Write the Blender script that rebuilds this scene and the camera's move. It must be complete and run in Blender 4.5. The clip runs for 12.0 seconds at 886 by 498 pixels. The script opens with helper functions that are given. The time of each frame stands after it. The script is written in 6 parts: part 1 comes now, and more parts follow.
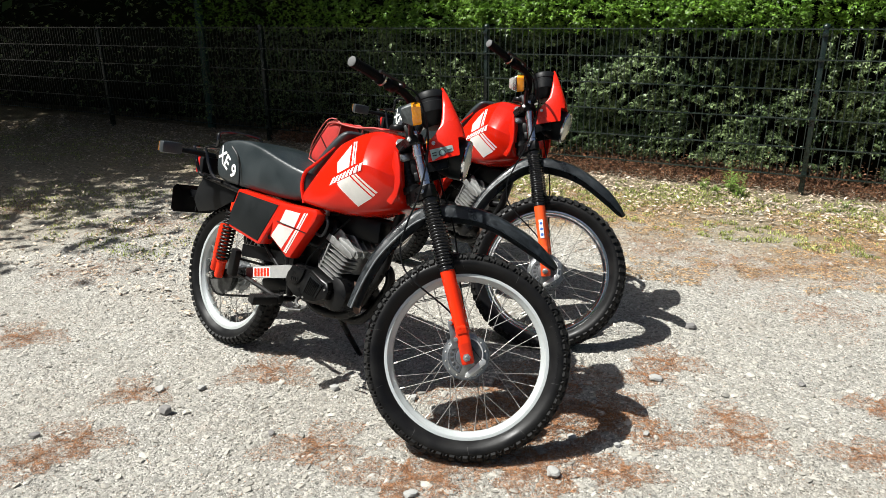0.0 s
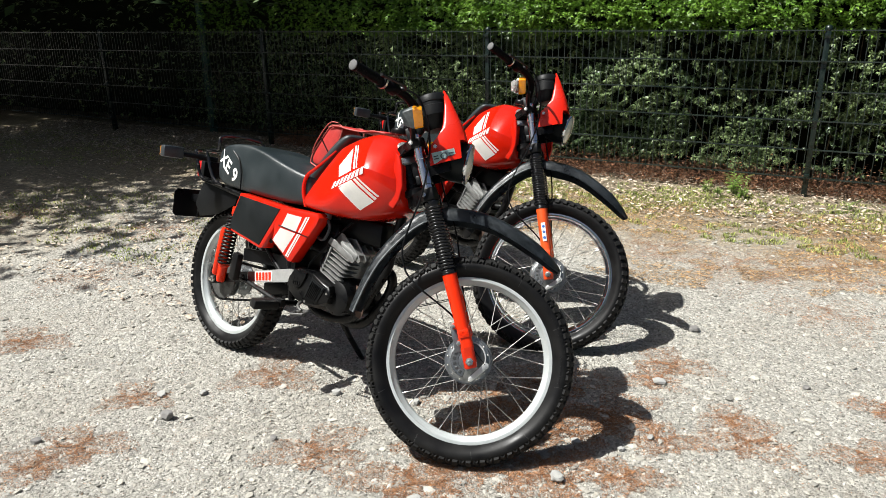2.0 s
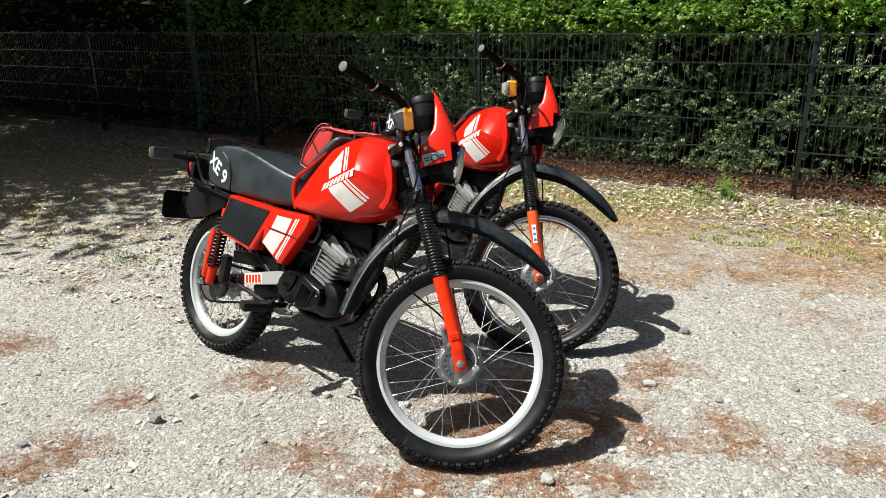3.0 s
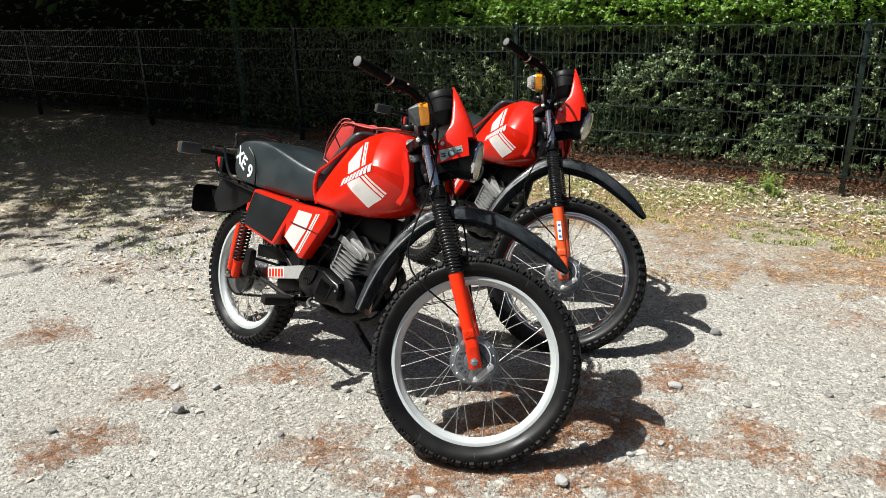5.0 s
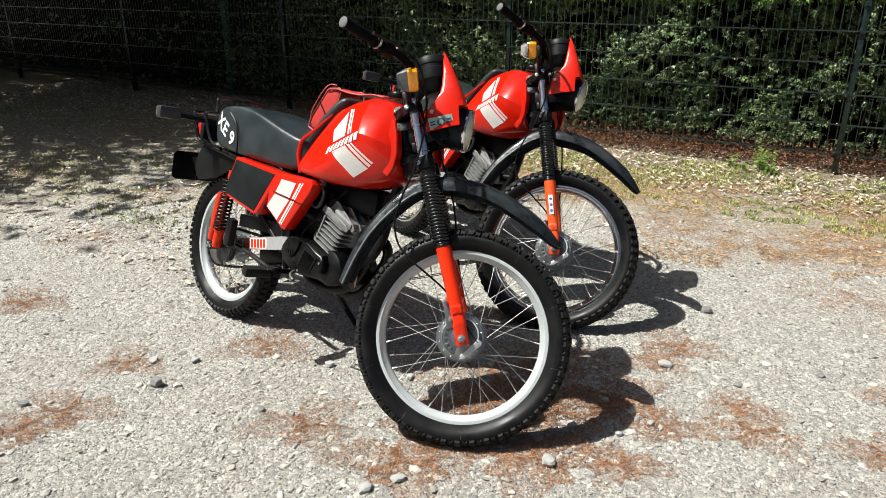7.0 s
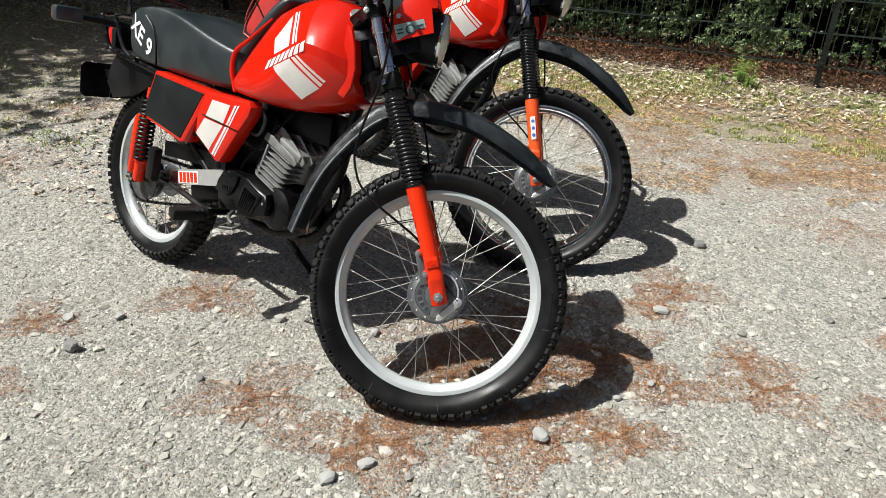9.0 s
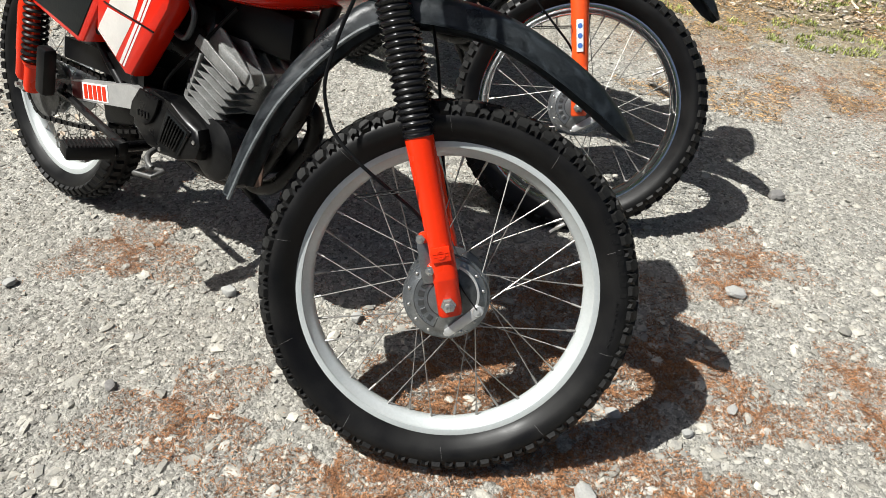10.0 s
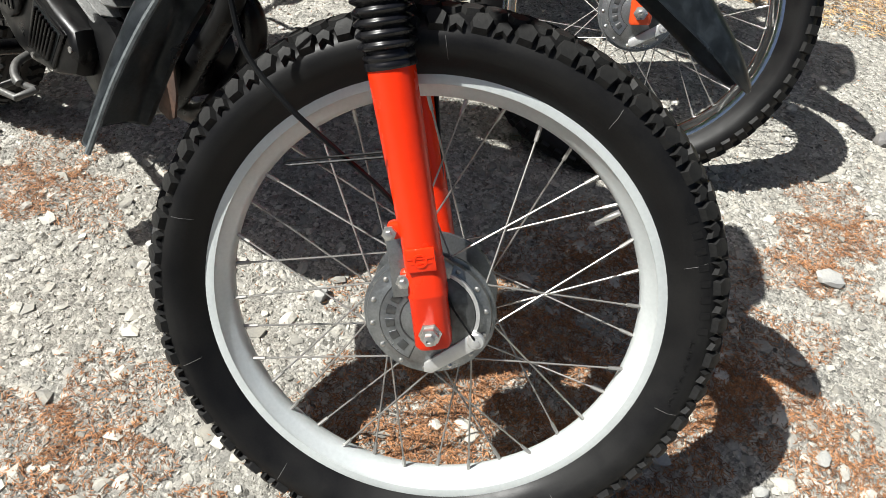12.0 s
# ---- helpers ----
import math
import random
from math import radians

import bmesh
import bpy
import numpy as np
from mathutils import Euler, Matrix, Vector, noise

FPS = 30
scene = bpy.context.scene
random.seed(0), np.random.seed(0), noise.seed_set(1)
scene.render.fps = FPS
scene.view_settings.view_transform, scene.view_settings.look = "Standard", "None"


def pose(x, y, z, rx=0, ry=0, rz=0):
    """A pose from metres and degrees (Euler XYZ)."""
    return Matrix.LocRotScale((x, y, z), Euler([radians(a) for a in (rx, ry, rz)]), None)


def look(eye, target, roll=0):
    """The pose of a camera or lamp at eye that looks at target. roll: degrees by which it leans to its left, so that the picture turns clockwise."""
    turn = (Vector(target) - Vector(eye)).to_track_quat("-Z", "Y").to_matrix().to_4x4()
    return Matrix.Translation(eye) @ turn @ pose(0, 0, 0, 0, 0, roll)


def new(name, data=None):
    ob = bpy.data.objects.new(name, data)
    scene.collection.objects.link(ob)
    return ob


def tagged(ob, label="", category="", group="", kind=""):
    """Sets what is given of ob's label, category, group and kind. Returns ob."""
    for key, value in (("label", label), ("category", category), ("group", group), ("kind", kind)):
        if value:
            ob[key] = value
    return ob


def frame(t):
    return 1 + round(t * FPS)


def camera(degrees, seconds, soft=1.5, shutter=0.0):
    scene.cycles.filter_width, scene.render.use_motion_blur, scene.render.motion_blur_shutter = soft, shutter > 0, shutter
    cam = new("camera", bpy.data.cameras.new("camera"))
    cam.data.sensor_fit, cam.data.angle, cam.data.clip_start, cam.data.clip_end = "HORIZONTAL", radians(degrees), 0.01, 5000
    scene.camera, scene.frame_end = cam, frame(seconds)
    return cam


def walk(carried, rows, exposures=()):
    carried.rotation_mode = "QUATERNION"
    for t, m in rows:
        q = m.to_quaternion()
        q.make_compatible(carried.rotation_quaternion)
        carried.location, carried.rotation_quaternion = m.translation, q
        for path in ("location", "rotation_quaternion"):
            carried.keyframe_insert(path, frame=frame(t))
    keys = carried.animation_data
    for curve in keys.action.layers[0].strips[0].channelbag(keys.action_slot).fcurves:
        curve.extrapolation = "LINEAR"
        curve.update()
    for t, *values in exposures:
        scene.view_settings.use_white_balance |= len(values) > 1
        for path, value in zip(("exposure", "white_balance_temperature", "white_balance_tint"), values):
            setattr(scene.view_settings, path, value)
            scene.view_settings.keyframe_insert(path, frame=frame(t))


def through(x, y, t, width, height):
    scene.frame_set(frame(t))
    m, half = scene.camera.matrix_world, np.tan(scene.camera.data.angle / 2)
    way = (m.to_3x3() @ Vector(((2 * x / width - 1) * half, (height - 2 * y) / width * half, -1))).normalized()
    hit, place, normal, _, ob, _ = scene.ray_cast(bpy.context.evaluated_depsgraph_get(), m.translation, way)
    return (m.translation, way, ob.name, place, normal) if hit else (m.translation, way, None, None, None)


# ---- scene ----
cam = camera(64.77, 12.0, soft=0.5)
PATH = [
    (0, (0.1028, -1.8438, 1.2873), (-0.0657, 0.0415, 0.6411), -0.65),
    (0.5, (0.0996, -1.8373, 1.2863), (-0.0558, 0.0484, 0.6383), -0.24),
    (1, (0.0995, -1.8369, 1.2874), (-0.0526, 0.0470, 0.6334), -0.25),
    (1.5, (0.1029, -1.8402, 1.2845), (-0.0593, 0.0487, 0.6476), -0.60),
    (2, (0.1021, -1.8349, 1.2862), (-0.0727, 0.0525, 0.6481), -0.92),
    (2.5, (0.1017, -1.8369, 1.2863), (-0.0712, 0.0535, 0.6568), -0.79),
    (3, (0.1056, -1.8304, 1.2855), (-0.0456, 0.0607, 0.6522), -0.67),
    (3.5, (0.1477, -1.8078, 1.2799), (-0.0484, 0.0746, 0.6331), -0.41),
    (3.7, (0.1455, -1.8051, 1.2897), (-0.0774, 0.0732, 0.6399), -0.55),
    (5.5, (0.2036, -1.7948, 1.2805), (-0.0859, 0.0753, 0.6332), -1.43),
    (6, (0.2048, -1.7809, 1.2753), (-0.1021, 0.0769, 0.6011), -1.45),
    (6.5, (0.2247, -1.7491, 1.2657), (-0.0914, 0.0905, 0.5476), -1.08),
    (7, (0.1832, -1.7311, 1.2592), (-0.0616, 0.1188, 0.5395), -0.18),
    (7.2, (0.1563, -1.7167, 1.2592), (-0.0343, 0.1314, 0.5188), -0.24),
    (8.8, (0.0887, -1.5086, 1.2205), (-0.0195, 0.2824, 0.3369), 0.46),
    (9, (0.0895, -1.3828, 1.1996), (-0.0062, 0.3727, 0.2461), 1.09),
    (9.5, (0.0701, -1.0919, 1.1337), (-0.0693, 0.5853, 0.0533), 1.57),
    (10, (0.0143, -0.8137, 1.0548), (-0.0332, 0.7721, -0.1630), 3.79),
    (10.5, (0.0426, -0.5930, 0.9673), (-0.1127, 0.9250, -0.3256), 3.62),
    (11, (0.0266, -0.4565, 0.9034), (-0.0264, 0.9738, -0.4936), 5.82),
    (11.5, (0.0288, -0.4341, 0.8929), (-0.0420, 0.9597, -0.5396), 5.33),
    (12, (0.0307, -0.4210, 0.8917), (-0.0417, 0.9551, -0.5578), 5.79),
]
walk(cam, [(t, look(eye, target, roll)) for t, eye, target, roll in PATH], [(0, 0.93), (7.2, 0.90), (8.8, 0.71), (10, 0.79), (11, 0.96), (12, 1.08)])

# ---- sky and sun ----
SUN_DIR = Vector((math.cos(radians(12)) * math.cos(radians(58)), math.sin(radians(12)) * math.cos(radians(58)), -math.sin(radians(58))))
world = bpy.data.worlds.new("world")
scene.world = world
world.use_nodes = True
sky = world.node_tree.nodes.new("ShaderNodeTexSky")
sky.sky_type, sky.sun_disc = "NISHITA", False
sky.sun_elevation, sky.sun_rotation = radians(58), radians(258)
sky.dust_density, sky.air_density = 3.5, 0.9
background = world.node_tree.nodes["Background"]
world.node_tree.links.new(sky.outputs[0], background.inputs[0])
background.inputs[1].default_value = 0.042
sun = new("sun", bpy.data.lights.new("sun", "SUN"))
sun.data.energy, sun.data.angle, sun.data.color = 5.0, radians(0.53), (0.985, 0.985, 0.945)
sun.matrix_world = look((-6, -1, 9), Vector((-6, -1, 9)) + SUN_DIR)

# ---- materials ----
def material(name, color, color2=None, rough=0.5, metal=0.0, scale=20.0, fine=160.0, bump=0.1, rough_var=0.1, spec=0.5, coat=0.0, vary=0.0):
    """A surface with stains (scale) and grain (fine), both per metre; vary: differences from piece to piece."""
    m = bpy.data.materials.new(name)
    m.use_nodes = True
    t = m.node_tree
    b = t.nodes["Principled BSDF"]
    co = t.nodes.new("ShaderNodeTexCoord")
    n1, n2 = t.nodes.new("ShaderNodeTexNoise"), t.nodes.new("ShaderNodeTexNoise")
    n1.inputs["Scale"].default_value, n1.inputs["Detail"].default_value = scale, 5
    n2.inputs["Scale"].default_value, n2.inputs["Detail"].default_value = fine, 3
    for n in (n1, n2):
        t.links.new(co.outputs["Object"], n.inputs["Vector"])
    add = t.nodes.new("ShaderNodeMath")
    add.operation = "MULTIPLY_ADD"
    add.inputs[1].default_value = 0.35
    t.links.new(n2.outputs[0], add.inputs[0])
    t.links.new(n1.outputs[0], add.inputs[2])
    ramp = t.nodes.new("ShaderNodeMapRange")
    ramp.inputs[1].default_value, ramp.inputs[2].default_value = 0.5, 0.85
    t.links.new(add.outputs[0], ramp.inputs[0])
    mix = t.nodes.new("ShaderNodeMix")
    mix.data_type = "RGBA"
    mix.inputs[6].default_value = (*color, 1)
    mix.inputs[7].default_value = (*(color2 or [c * 0.8 for c in color]), 1)
    t.links.new(ramp.outputs[0], mix.inputs[0])
    out = mix.outputs[2]
    if vary:
        geo = t.nodes.new("ShaderNodeNewGeometry")
        hsv = t.nodes.new("ShaderNodeHueSaturation")
        r = t.nodes.new("ShaderNodeMapRange")
        r.inputs[3].default_value, r.inputs[4].default_value = 1 - vary, 1 + vary
        t.links.new(geo.outputs["Random Per Island"], r.inputs[0])
        t.links.new(r.outputs[0], hsv.inputs["Value"])
        t.links.new(out, hsv.inputs["Color"])
        out = hsv.outputs[0]
    t.links.new(out, b.inputs["Base Color"])
    rr = t.nodes.new("ShaderNodeMapRange")
    rr.inputs[1].default_value, rr.inputs[2].default_value = 0.3, 0.7
    rr.inputs[3].default_value, rr.inputs[4].default_value = max(rough - rough_var, 0.02), min(rough + rough_var, 1)
    t.links.new(n1.outputs[0], rr.inputs[0])
    t.links.new(rr.outputs[0], b.inputs["Roughness"])
    b.inputs["Metallic"].default_value = metal
    b.inputs["Specular IOR Level"].default_value = spec
    b.inputs["Coat Weight"].default_value = coat
    b.inputs["Coat Roughness"].default_value = 0.08
    if bump:
        bp = t.nodes.new("ShaderNodeBump")
        bp.inputs["Strength"].default_value, bp.inputs["Distance"].default_value = bump, 0.002
        t.links.new(n2.outputs[0], bp.inputs["Height"])
        t.links.new(bp.outputs[0], b.inputs["Normal"])
    return m


def leaf_material(name, color, color2, vary=0.35, through=0.25):
    m = material(name, color, color2, rough=0.42, scale=3, fine=90, bump=0, vary=vary, spec=0.45)
    t = m.node_tree
    b = t.nodes["Principled BSDF"]
    tr, ad = t.nodes.new("ShaderNodeBsdfTranslucent"), t.nodes.new("ShaderNodeMixShader")
    t.links.new(b.inputs["Base Color"].links[0].from_socket, tr.inputs[0])
    ad.inputs[0].default_value = through
    t.links.new(b.outputs[0], ad.inputs[1])
    t.links.new(tr.outputs[0], ad.inputs[2])
    t.links.new(ad.outputs[0], t.nodes["Material Output"].inputs[0])
    return m


RED = material("red_paint", (0.50, 0.011, 0.003), (0.43, 0.009, 0.0025), rough=0.13, scale=6, bump=0.03, spec=0.35, rough_var=0.05)
RED_PLASTIC = material("red_plastic", (0.52, 0.013, 0.004), (0.45, 0.011, 0.003), rough=0.2, scale=8, bump=0.06, spec=0.32)
ORANGE = material("orange_red_enamel", (0.70, 0.028, 0.004), (0.60, 0.024, 0.004), rough=0.27, scale=9, bump=0.05, spec=0.27)
ORANGE_FADED = material("orange_enamel", (0.75, 0.085, 0.010), (0.64, 0.06, 0.01), rough=0.4, scale=9, bump=0.05, coat=0.15)
WHITE = material("white_decal", (0.86, 0.86, 0.82), (0.76, 0.76, 0.72), rough=0.45, scale=14, bump=0.03)
BLACK_PLASTIC = material("black_plastic", (0.0025, 0.0025, 0.003), (0.006, 0.0065, 0.007), spec=0.16, rough=0.38, scale=7, fine=300, bump=0.12, rough_var=0.14)
GUARD_PLASTIC = material("weathered_black_plastic", (0.009, 0.0115, 0.014), (0.034, 0.041, 0.046), rough=0.36, scale=11, fine=220, bump=0.15, rough_var=0.16, spec=0.5)
BLACK_METAL = material("black_enamel", (0.0022, 0.0022, 0.0026), (0.006, 0.006, 0.006), spec=0.17, rough=0.34, scale=25, bump=0.08, rough_var=0.15)
RUBBER = material("tyre_rubber", (0.0035, 0.0035, 0.0040), (0.009, 0.0088, 0.0086), rough=0.44, scale=16, fine=400, bump=0.05, spec=0.17)
TREAD_RUBBER = material("dusty_tread_rubber", (0.013, 0.0128, 0.0122), (0.0045, 0.0045, 0.0045), rough=0.65, scale=30, fine=260, bump=0.25, spec=0.25)
BOOT_RUBBER = material("bellows_rubber", (0.003, 0.003, 0.004), (0.007, 0.007, 0.008), rough=0.24, scale=20, bump=0.04, spec=0.35)
VINYL = material("seat_vinyl", (0.010, 0.015, 0.017), (0.020, 0.027, 0.030), spec=0.45, rough=0.4, scale=9, fine=420, bump=0.35, rough_var=0.12)
MATT_BLACK = material("matt_black_sheet", (0.004, 0.0055, 0.006), (0.008, 0.010, 0.011), rough=0.5, scale=12, bump=0.1, spec=0.2)
ALUMINIUM = material("aluminium", (0.62, 0.62, 0.61), (0.50, 0.50, 0.49), rough=0.45, metal=0.75, scale=22, fine=240, bump=0.12, rough_var=0.12)
RIM_PAINT = material("silver_rim", (0.55, 0.58, 0.575), (0.45, 0.478, 0.475), rough=0.38, metal=0.35, scale=13, fine=240, bump=0.06, rough_var=0.1)
CAST = material("cast_alloy", (0.30, 0.312, 0.32), (0.18, 0.188, 0.19), rough=0.36, metal=0.9, scale=35, fine=400, bump=0.25)
FIN_ALLOY = material("fin_alloy", (0.33, 0.333, 0.325), (0.15, 0.15, 0.145), rough=0.5, metal=0.6, scale=26, fine=350, bump=0.3)
CHROME = material("chrome", (0.72, 0.73, 0.75), (0.6, 0.6, 0.6), rough=0.12, metal=1.0, scale=40, bump=0.02, rough_var=0.06)
STEEL = material("zinc_steel", (0.58, 0.57, 0.55), (0.40, 0.39, 0.36), rough=0.32, metal=0.9, scale=40, bump=0.1)
SPOKE_WIRE = material("dull_spoke_wire", (0.40, 0.39, 0.37), (0.25, 0.24, 0.22), rough=0.5, metal=0.85, scale=30, bump=0.1)
MOULD_LINE = material("pale_mould_line", (0.09, 0.088, 0.085), rough=0.7, bump=0)
BAR_BLACK = material("satin_black_bar", (0.0016, 0.0018, 0.0022), (0.004, 0.004, 0.0045), rough=0.5, scale=25, bump=0.05, spec=0.045)
RACK_BLACK = material("glossy_black_tube", (0.004, 0.004, 0.005), (0.008, 0.008, 0.008), rough=0.14, scale=25, bump=0.03, rough_var=0.05, spec=0.6)
PEDAL_METAL = material("dull_pedal_steel", (0.11, 0.11, 0.105), (0.06, 0.058, 0.055), rough=0.55, metal=0.5, scale=40, bump=0.2)
RUST = material("rusty_steel", (0.085, 0.045, 0.028), (0.045, 0.027, 0.02), rough=0.8, metal=0.2, scale=60, bump=0.4)
AMBER = material("amber_lens", (0.88, 0.33, 0.006), (0.78, 0.25, 0.005), rough=0.15, scale=30, bump=0.2, coat=0.5)
RED_LENS = material("red_lens", (0.5, 0.012, 0.01), rough=0.2, scale=30, bump=0.1, coat=0.4)
LENS = material("headlamp_lens", (0.55, 0.55, 0.48), (0.42, 0.42, 0.37), rough=0.12, scale=60, fine=300, bump=0.4, coat=0.6)
STICKER = material("pale_blue_sticker", (0.42, 0.58, 0.56), (0.36, 0.5, 0.5), rough=0.4, scale=40, bump=0.02)
BLUE = material("blue_print", (0.05, 0.14, 0.42), rough=0.4, bump=0)
DARK_PRINT = material("dark_print", (0.02, 0.03, 0.04), rough=0.5, bump=0)
BAG = material("red_bag_cloth", (0.42, 0.016, 0.011), (0.28, 0.012, 0.009), rough=0.6, scale=18, fine=500, bump=0.4)
PIPING = material("pale_red_piping", (0.45, 0.08, 0.065), rough=0.6, bump=0.1)
FENCE_GREEN = material("green_fence_coating", (0.004, 0.010, 0.008), (0.006, 0.014, 0.011), spec=0.5, rough=0.3, scale=20, bump=0.05)
POLE_GREEN = material("green_pole_coating", (0.010, 0.045, 0.034), (0.014, 0.055, 0.042), spec=0.25, rough=0.45, scale=20, bump=0.05)
WORN_EDGE = material("worn_grey_plastic", (0.10, 0.112, 0.115), (0.05, 0.058, 0.06), rough=0.55, scale=60, fine=300, bump=0.3)
FENCE_WIRE = material("dark_green_wire", (0.010, 0.018, 0.015), (0.018, 0.028, 0.024), rough=0.3, spec=0.6, metal=0.0, scale=12, bump=0)
HEDGE = leaf_material("hedge_leaf", (0.058, 0.098, 0.038), (0.215, 0.285, 0.120), vary=0.85)
# brighter green for the hedge top, painting in the sun it catches
HEDGE_TOP = leaf_material("sunlit_hedge_leaf", (0.060, 0.135, 0.016), (0.17, 0.31, 0.035), vary=0.7)
TREE_LEAF = leaf_material("tree_leaf", (0.035, 0.07, 0.022), (0.07, 0.11, 0.035))
TWIG = material("twig_bark", (0.10, 0.075, 0.05), (0.06, 0.045, 0.03), rough=0.85, scale=30, bump=0.4)
DRY_LEAF = material("dry_leaf", (0.24, 0.165, 0.105), (0.54, 0.455, 0.36), rough=0.7, scale=14, bump=0.1, vary=0.65)
BROWN_TWIGS = material("dead_brown_leaves", (0.27, 0.125, 0.060), (0.11, 0.055, 0.030), rough=0.8, scale=12, bump=0.1, vary=0.8)
GRASS = leaf_material("short_grass", (0.20, 0.25, 0.055), (0.44, 0.45, 0.16), vary=0.75)
NEEDLE = material("spruce_needle_litter", (0.31, 0.148, 0.064), (0.17, 0.075, 0.033), rough=0.75, scale=30, bump=0, vary=0.7)
STONE = material("grey_stone", (0.37, 0.35, 0.30), (0.25, 0.242, 0.22), rough=0.9, scale=40, fine=300, bump=0.5, vary=0.38, spec=0.2)
BARK = material("tree_bark", (0.11, 0.085, 0.06), (0.06, 0.045, 0.03), rough=0.9, scale=14, bump=0.6)


# ---- mesh helpers ----
def part(name, bm, mat, parent=None, label="", at=None, smooth=40, subdiv=0):
    """Links bm as one mesh under a thing or a part, at the pose `at` in its parent."""
    me = bpy.data.meshes.new(name)
    bmesh.ops.recalc_face_normals(bm, faces=bm.faces)
    bm.to_mesh(me)
    bm.free()
    me.materials.append(mat)
    return link(name, me, parent, label, at, smooth, subdiv)


def link(name, me, parent=None, label="", at=None, smooth=40, subdiv=0):
    if smooth:
        me.polygons.foreach_set("use_smooth", [True] * len(me.polygons))
        me.set_sharp_from_angle(angle=radians(smooth))
    ob = new(name, me)
    if parent:
        ob.parent = parent
    if at is not None:
        ob.matrix_basis = at
    if subdiv:
        mod = ob.modifiers.new("round", "SUBSURF")
        mod.levels = mod.render_levels = subdiv
    if label:
        tagged(ob, label)
    return ob


def thing(name, at, label, category, group="", kind=""):
    ob = new(name)
    ob.matrix_basis = at
    ob.empty_display_size = 0.1
    return tagged(ob, label, category, group, kind)


def V(*a):
    return Vector(a)


def frame_of(d, up=V(0, 0, 1)):
    """A turn whose z runs along d."""
    d = Vector(d).normalized()
    x = Vector(up).cross(d)
    if x.length < 1e-4:
        x = V(1, 0, 0)
    x.normalize()
    return Matrix((x, d.cross(x), d)).transposed()


def smooth_path(pts, n=6):
    """Points along a Catmull-Rom curve through pts."""
    p = [Vector(q) for q in pts]
    p = [2 * p[0] - p[1], *p, 2 * p[-1] - p[-2]]
    out = []
    for i in range(1, len(p) - 2):
        for k in range(n):
            s = k / n
            a, b, c, d = p[i - 1:i + 3]
            out.append(0.5 * (2 * b + (c - a) * s + (2 * a - 5 * b + 4 * c - d) * s * s + (3 * b - a - 3 * c + d) * s ** 3))
    return out + [p[-2]]


def tube(bm, pts, r, seg=10, curve=0):
    """A round bar along pts; r: one radius or one for each point."""
    p = smooth_path(pts, curve) if curve else [Vector(q) for q in pts]
    rs = r if isinstance(r, (list, tuple)) else [r] * len(p)
    if len(rs) != len(p):
        rs = [float(v) for v in np.interp(np.linspace(0, 1, len(p)), np.linspace(0, 1, len(rs)), rs)]
    rings, up = [], None
    for i, q in enumerate(p):
        d = (p[min(i + 1, len(p) - 1)] - p[max(i - 1, 0)]).normalized()
        if up is None:
            up = d.orthogonal().normalized()
        up = (up - d * up.dot(d)).normalized()
        side = d.cross(up)
        rings.append([bm.verts.new(q + rs[i] * (math.cos(a) * up + math.sin(a) * side)) for a in (2 * math.pi * k / seg for k in range(seg))])
    skin(bm, rings)
    return bm


def skin(bm, rings, closed=False, cap=True):
    pairs = list(zip(rings, rings[1:])) + ([(rings[-1], rings[0])] if closed else [])
    for a, b in pairs:
        n = len(a)
        for k in range(n):
            bm.faces.new((a[k], a[(k + 1) % n], b[(k + 1) % n], b[k]))
    if cap and not closed:
        bm.faces.new(rings[0][::-1])
        bm.faces.new(rings[-1])


def lathe(bm, profile, at=Matrix(), seg=32, loop=False):
    """profile: (radius, height) turned about the z axis of `at`; loop: a closed section, as of a ring."""
    rows = []
    for k in range(seg):
        a = 2 * math.pi * k / seg
        rows.append([bm.verts.new(at @ V(r * math.cos(a), r * math.sin(a), h)) for r, h in profile])
    n = len(profile)
    for k in range(seg):
        a, b = rows[k], rows[(k + 1) % seg]
        for i in range(n if loop else n - 1):
            j = (i + 1) % n
            bm.faces.new((a[i], b[i], b[j], a[j]))
    if not loop:
        for i in (0, n - 1):
            if profile[i][0] > 1e-4:
                bm.faces.new([r[i] for r in rows])
        bmesh.ops.remove_doubles(bm, verts=bm.verts, dist=1e-6)
    return bm


def box(bm, centre, size, bevel=0.0, turn=None, segs=2):
    m = Matrix.Translation(centre) @ (turn.to_4x4() if turn else Matrix()) @ Matrix.Diagonal((*size, 1))
    made = bmesh.ops.create_cube(bm, size=1, matrix=m)["verts"]
    if bevel:
        edges = list({e for v in made for e in v.link_edges})
        bmesh.ops.bevel(bm, geom=edges, offset=bevel, segments=segs, profile=0.5, affect="EDGES")
    return bm


def slab(bm, outline, thick, at=Matrix(), bevel=0.0):
    """A flat outline in the x-y plane of `at`, thick along its z, with rounded rims."""
    lo = [bm.verts.new(at @ V(x, y, 0)) for x, y in outline]
    hi = [bm.verts.new(at @ V(x, y, thick)) for x, y in outline]
    skin(bm, [lo, hi])
    if bevel:
        edges = [e for e in bm.edges if {e.verts[0], e.verts[1]} <= set(lo) or {e.verts[0], e.verts[1]} <= set(hi)]
        bmesh.ops.bevel(bm, geom=edges, offset=bevel, segments=2, profile=0.5, affect="EDGES")
    return bm


def loft(bm, rings):
    skin(bm, [[bm.verts.new(p) for p in ring] for ring in rings])
    return bm


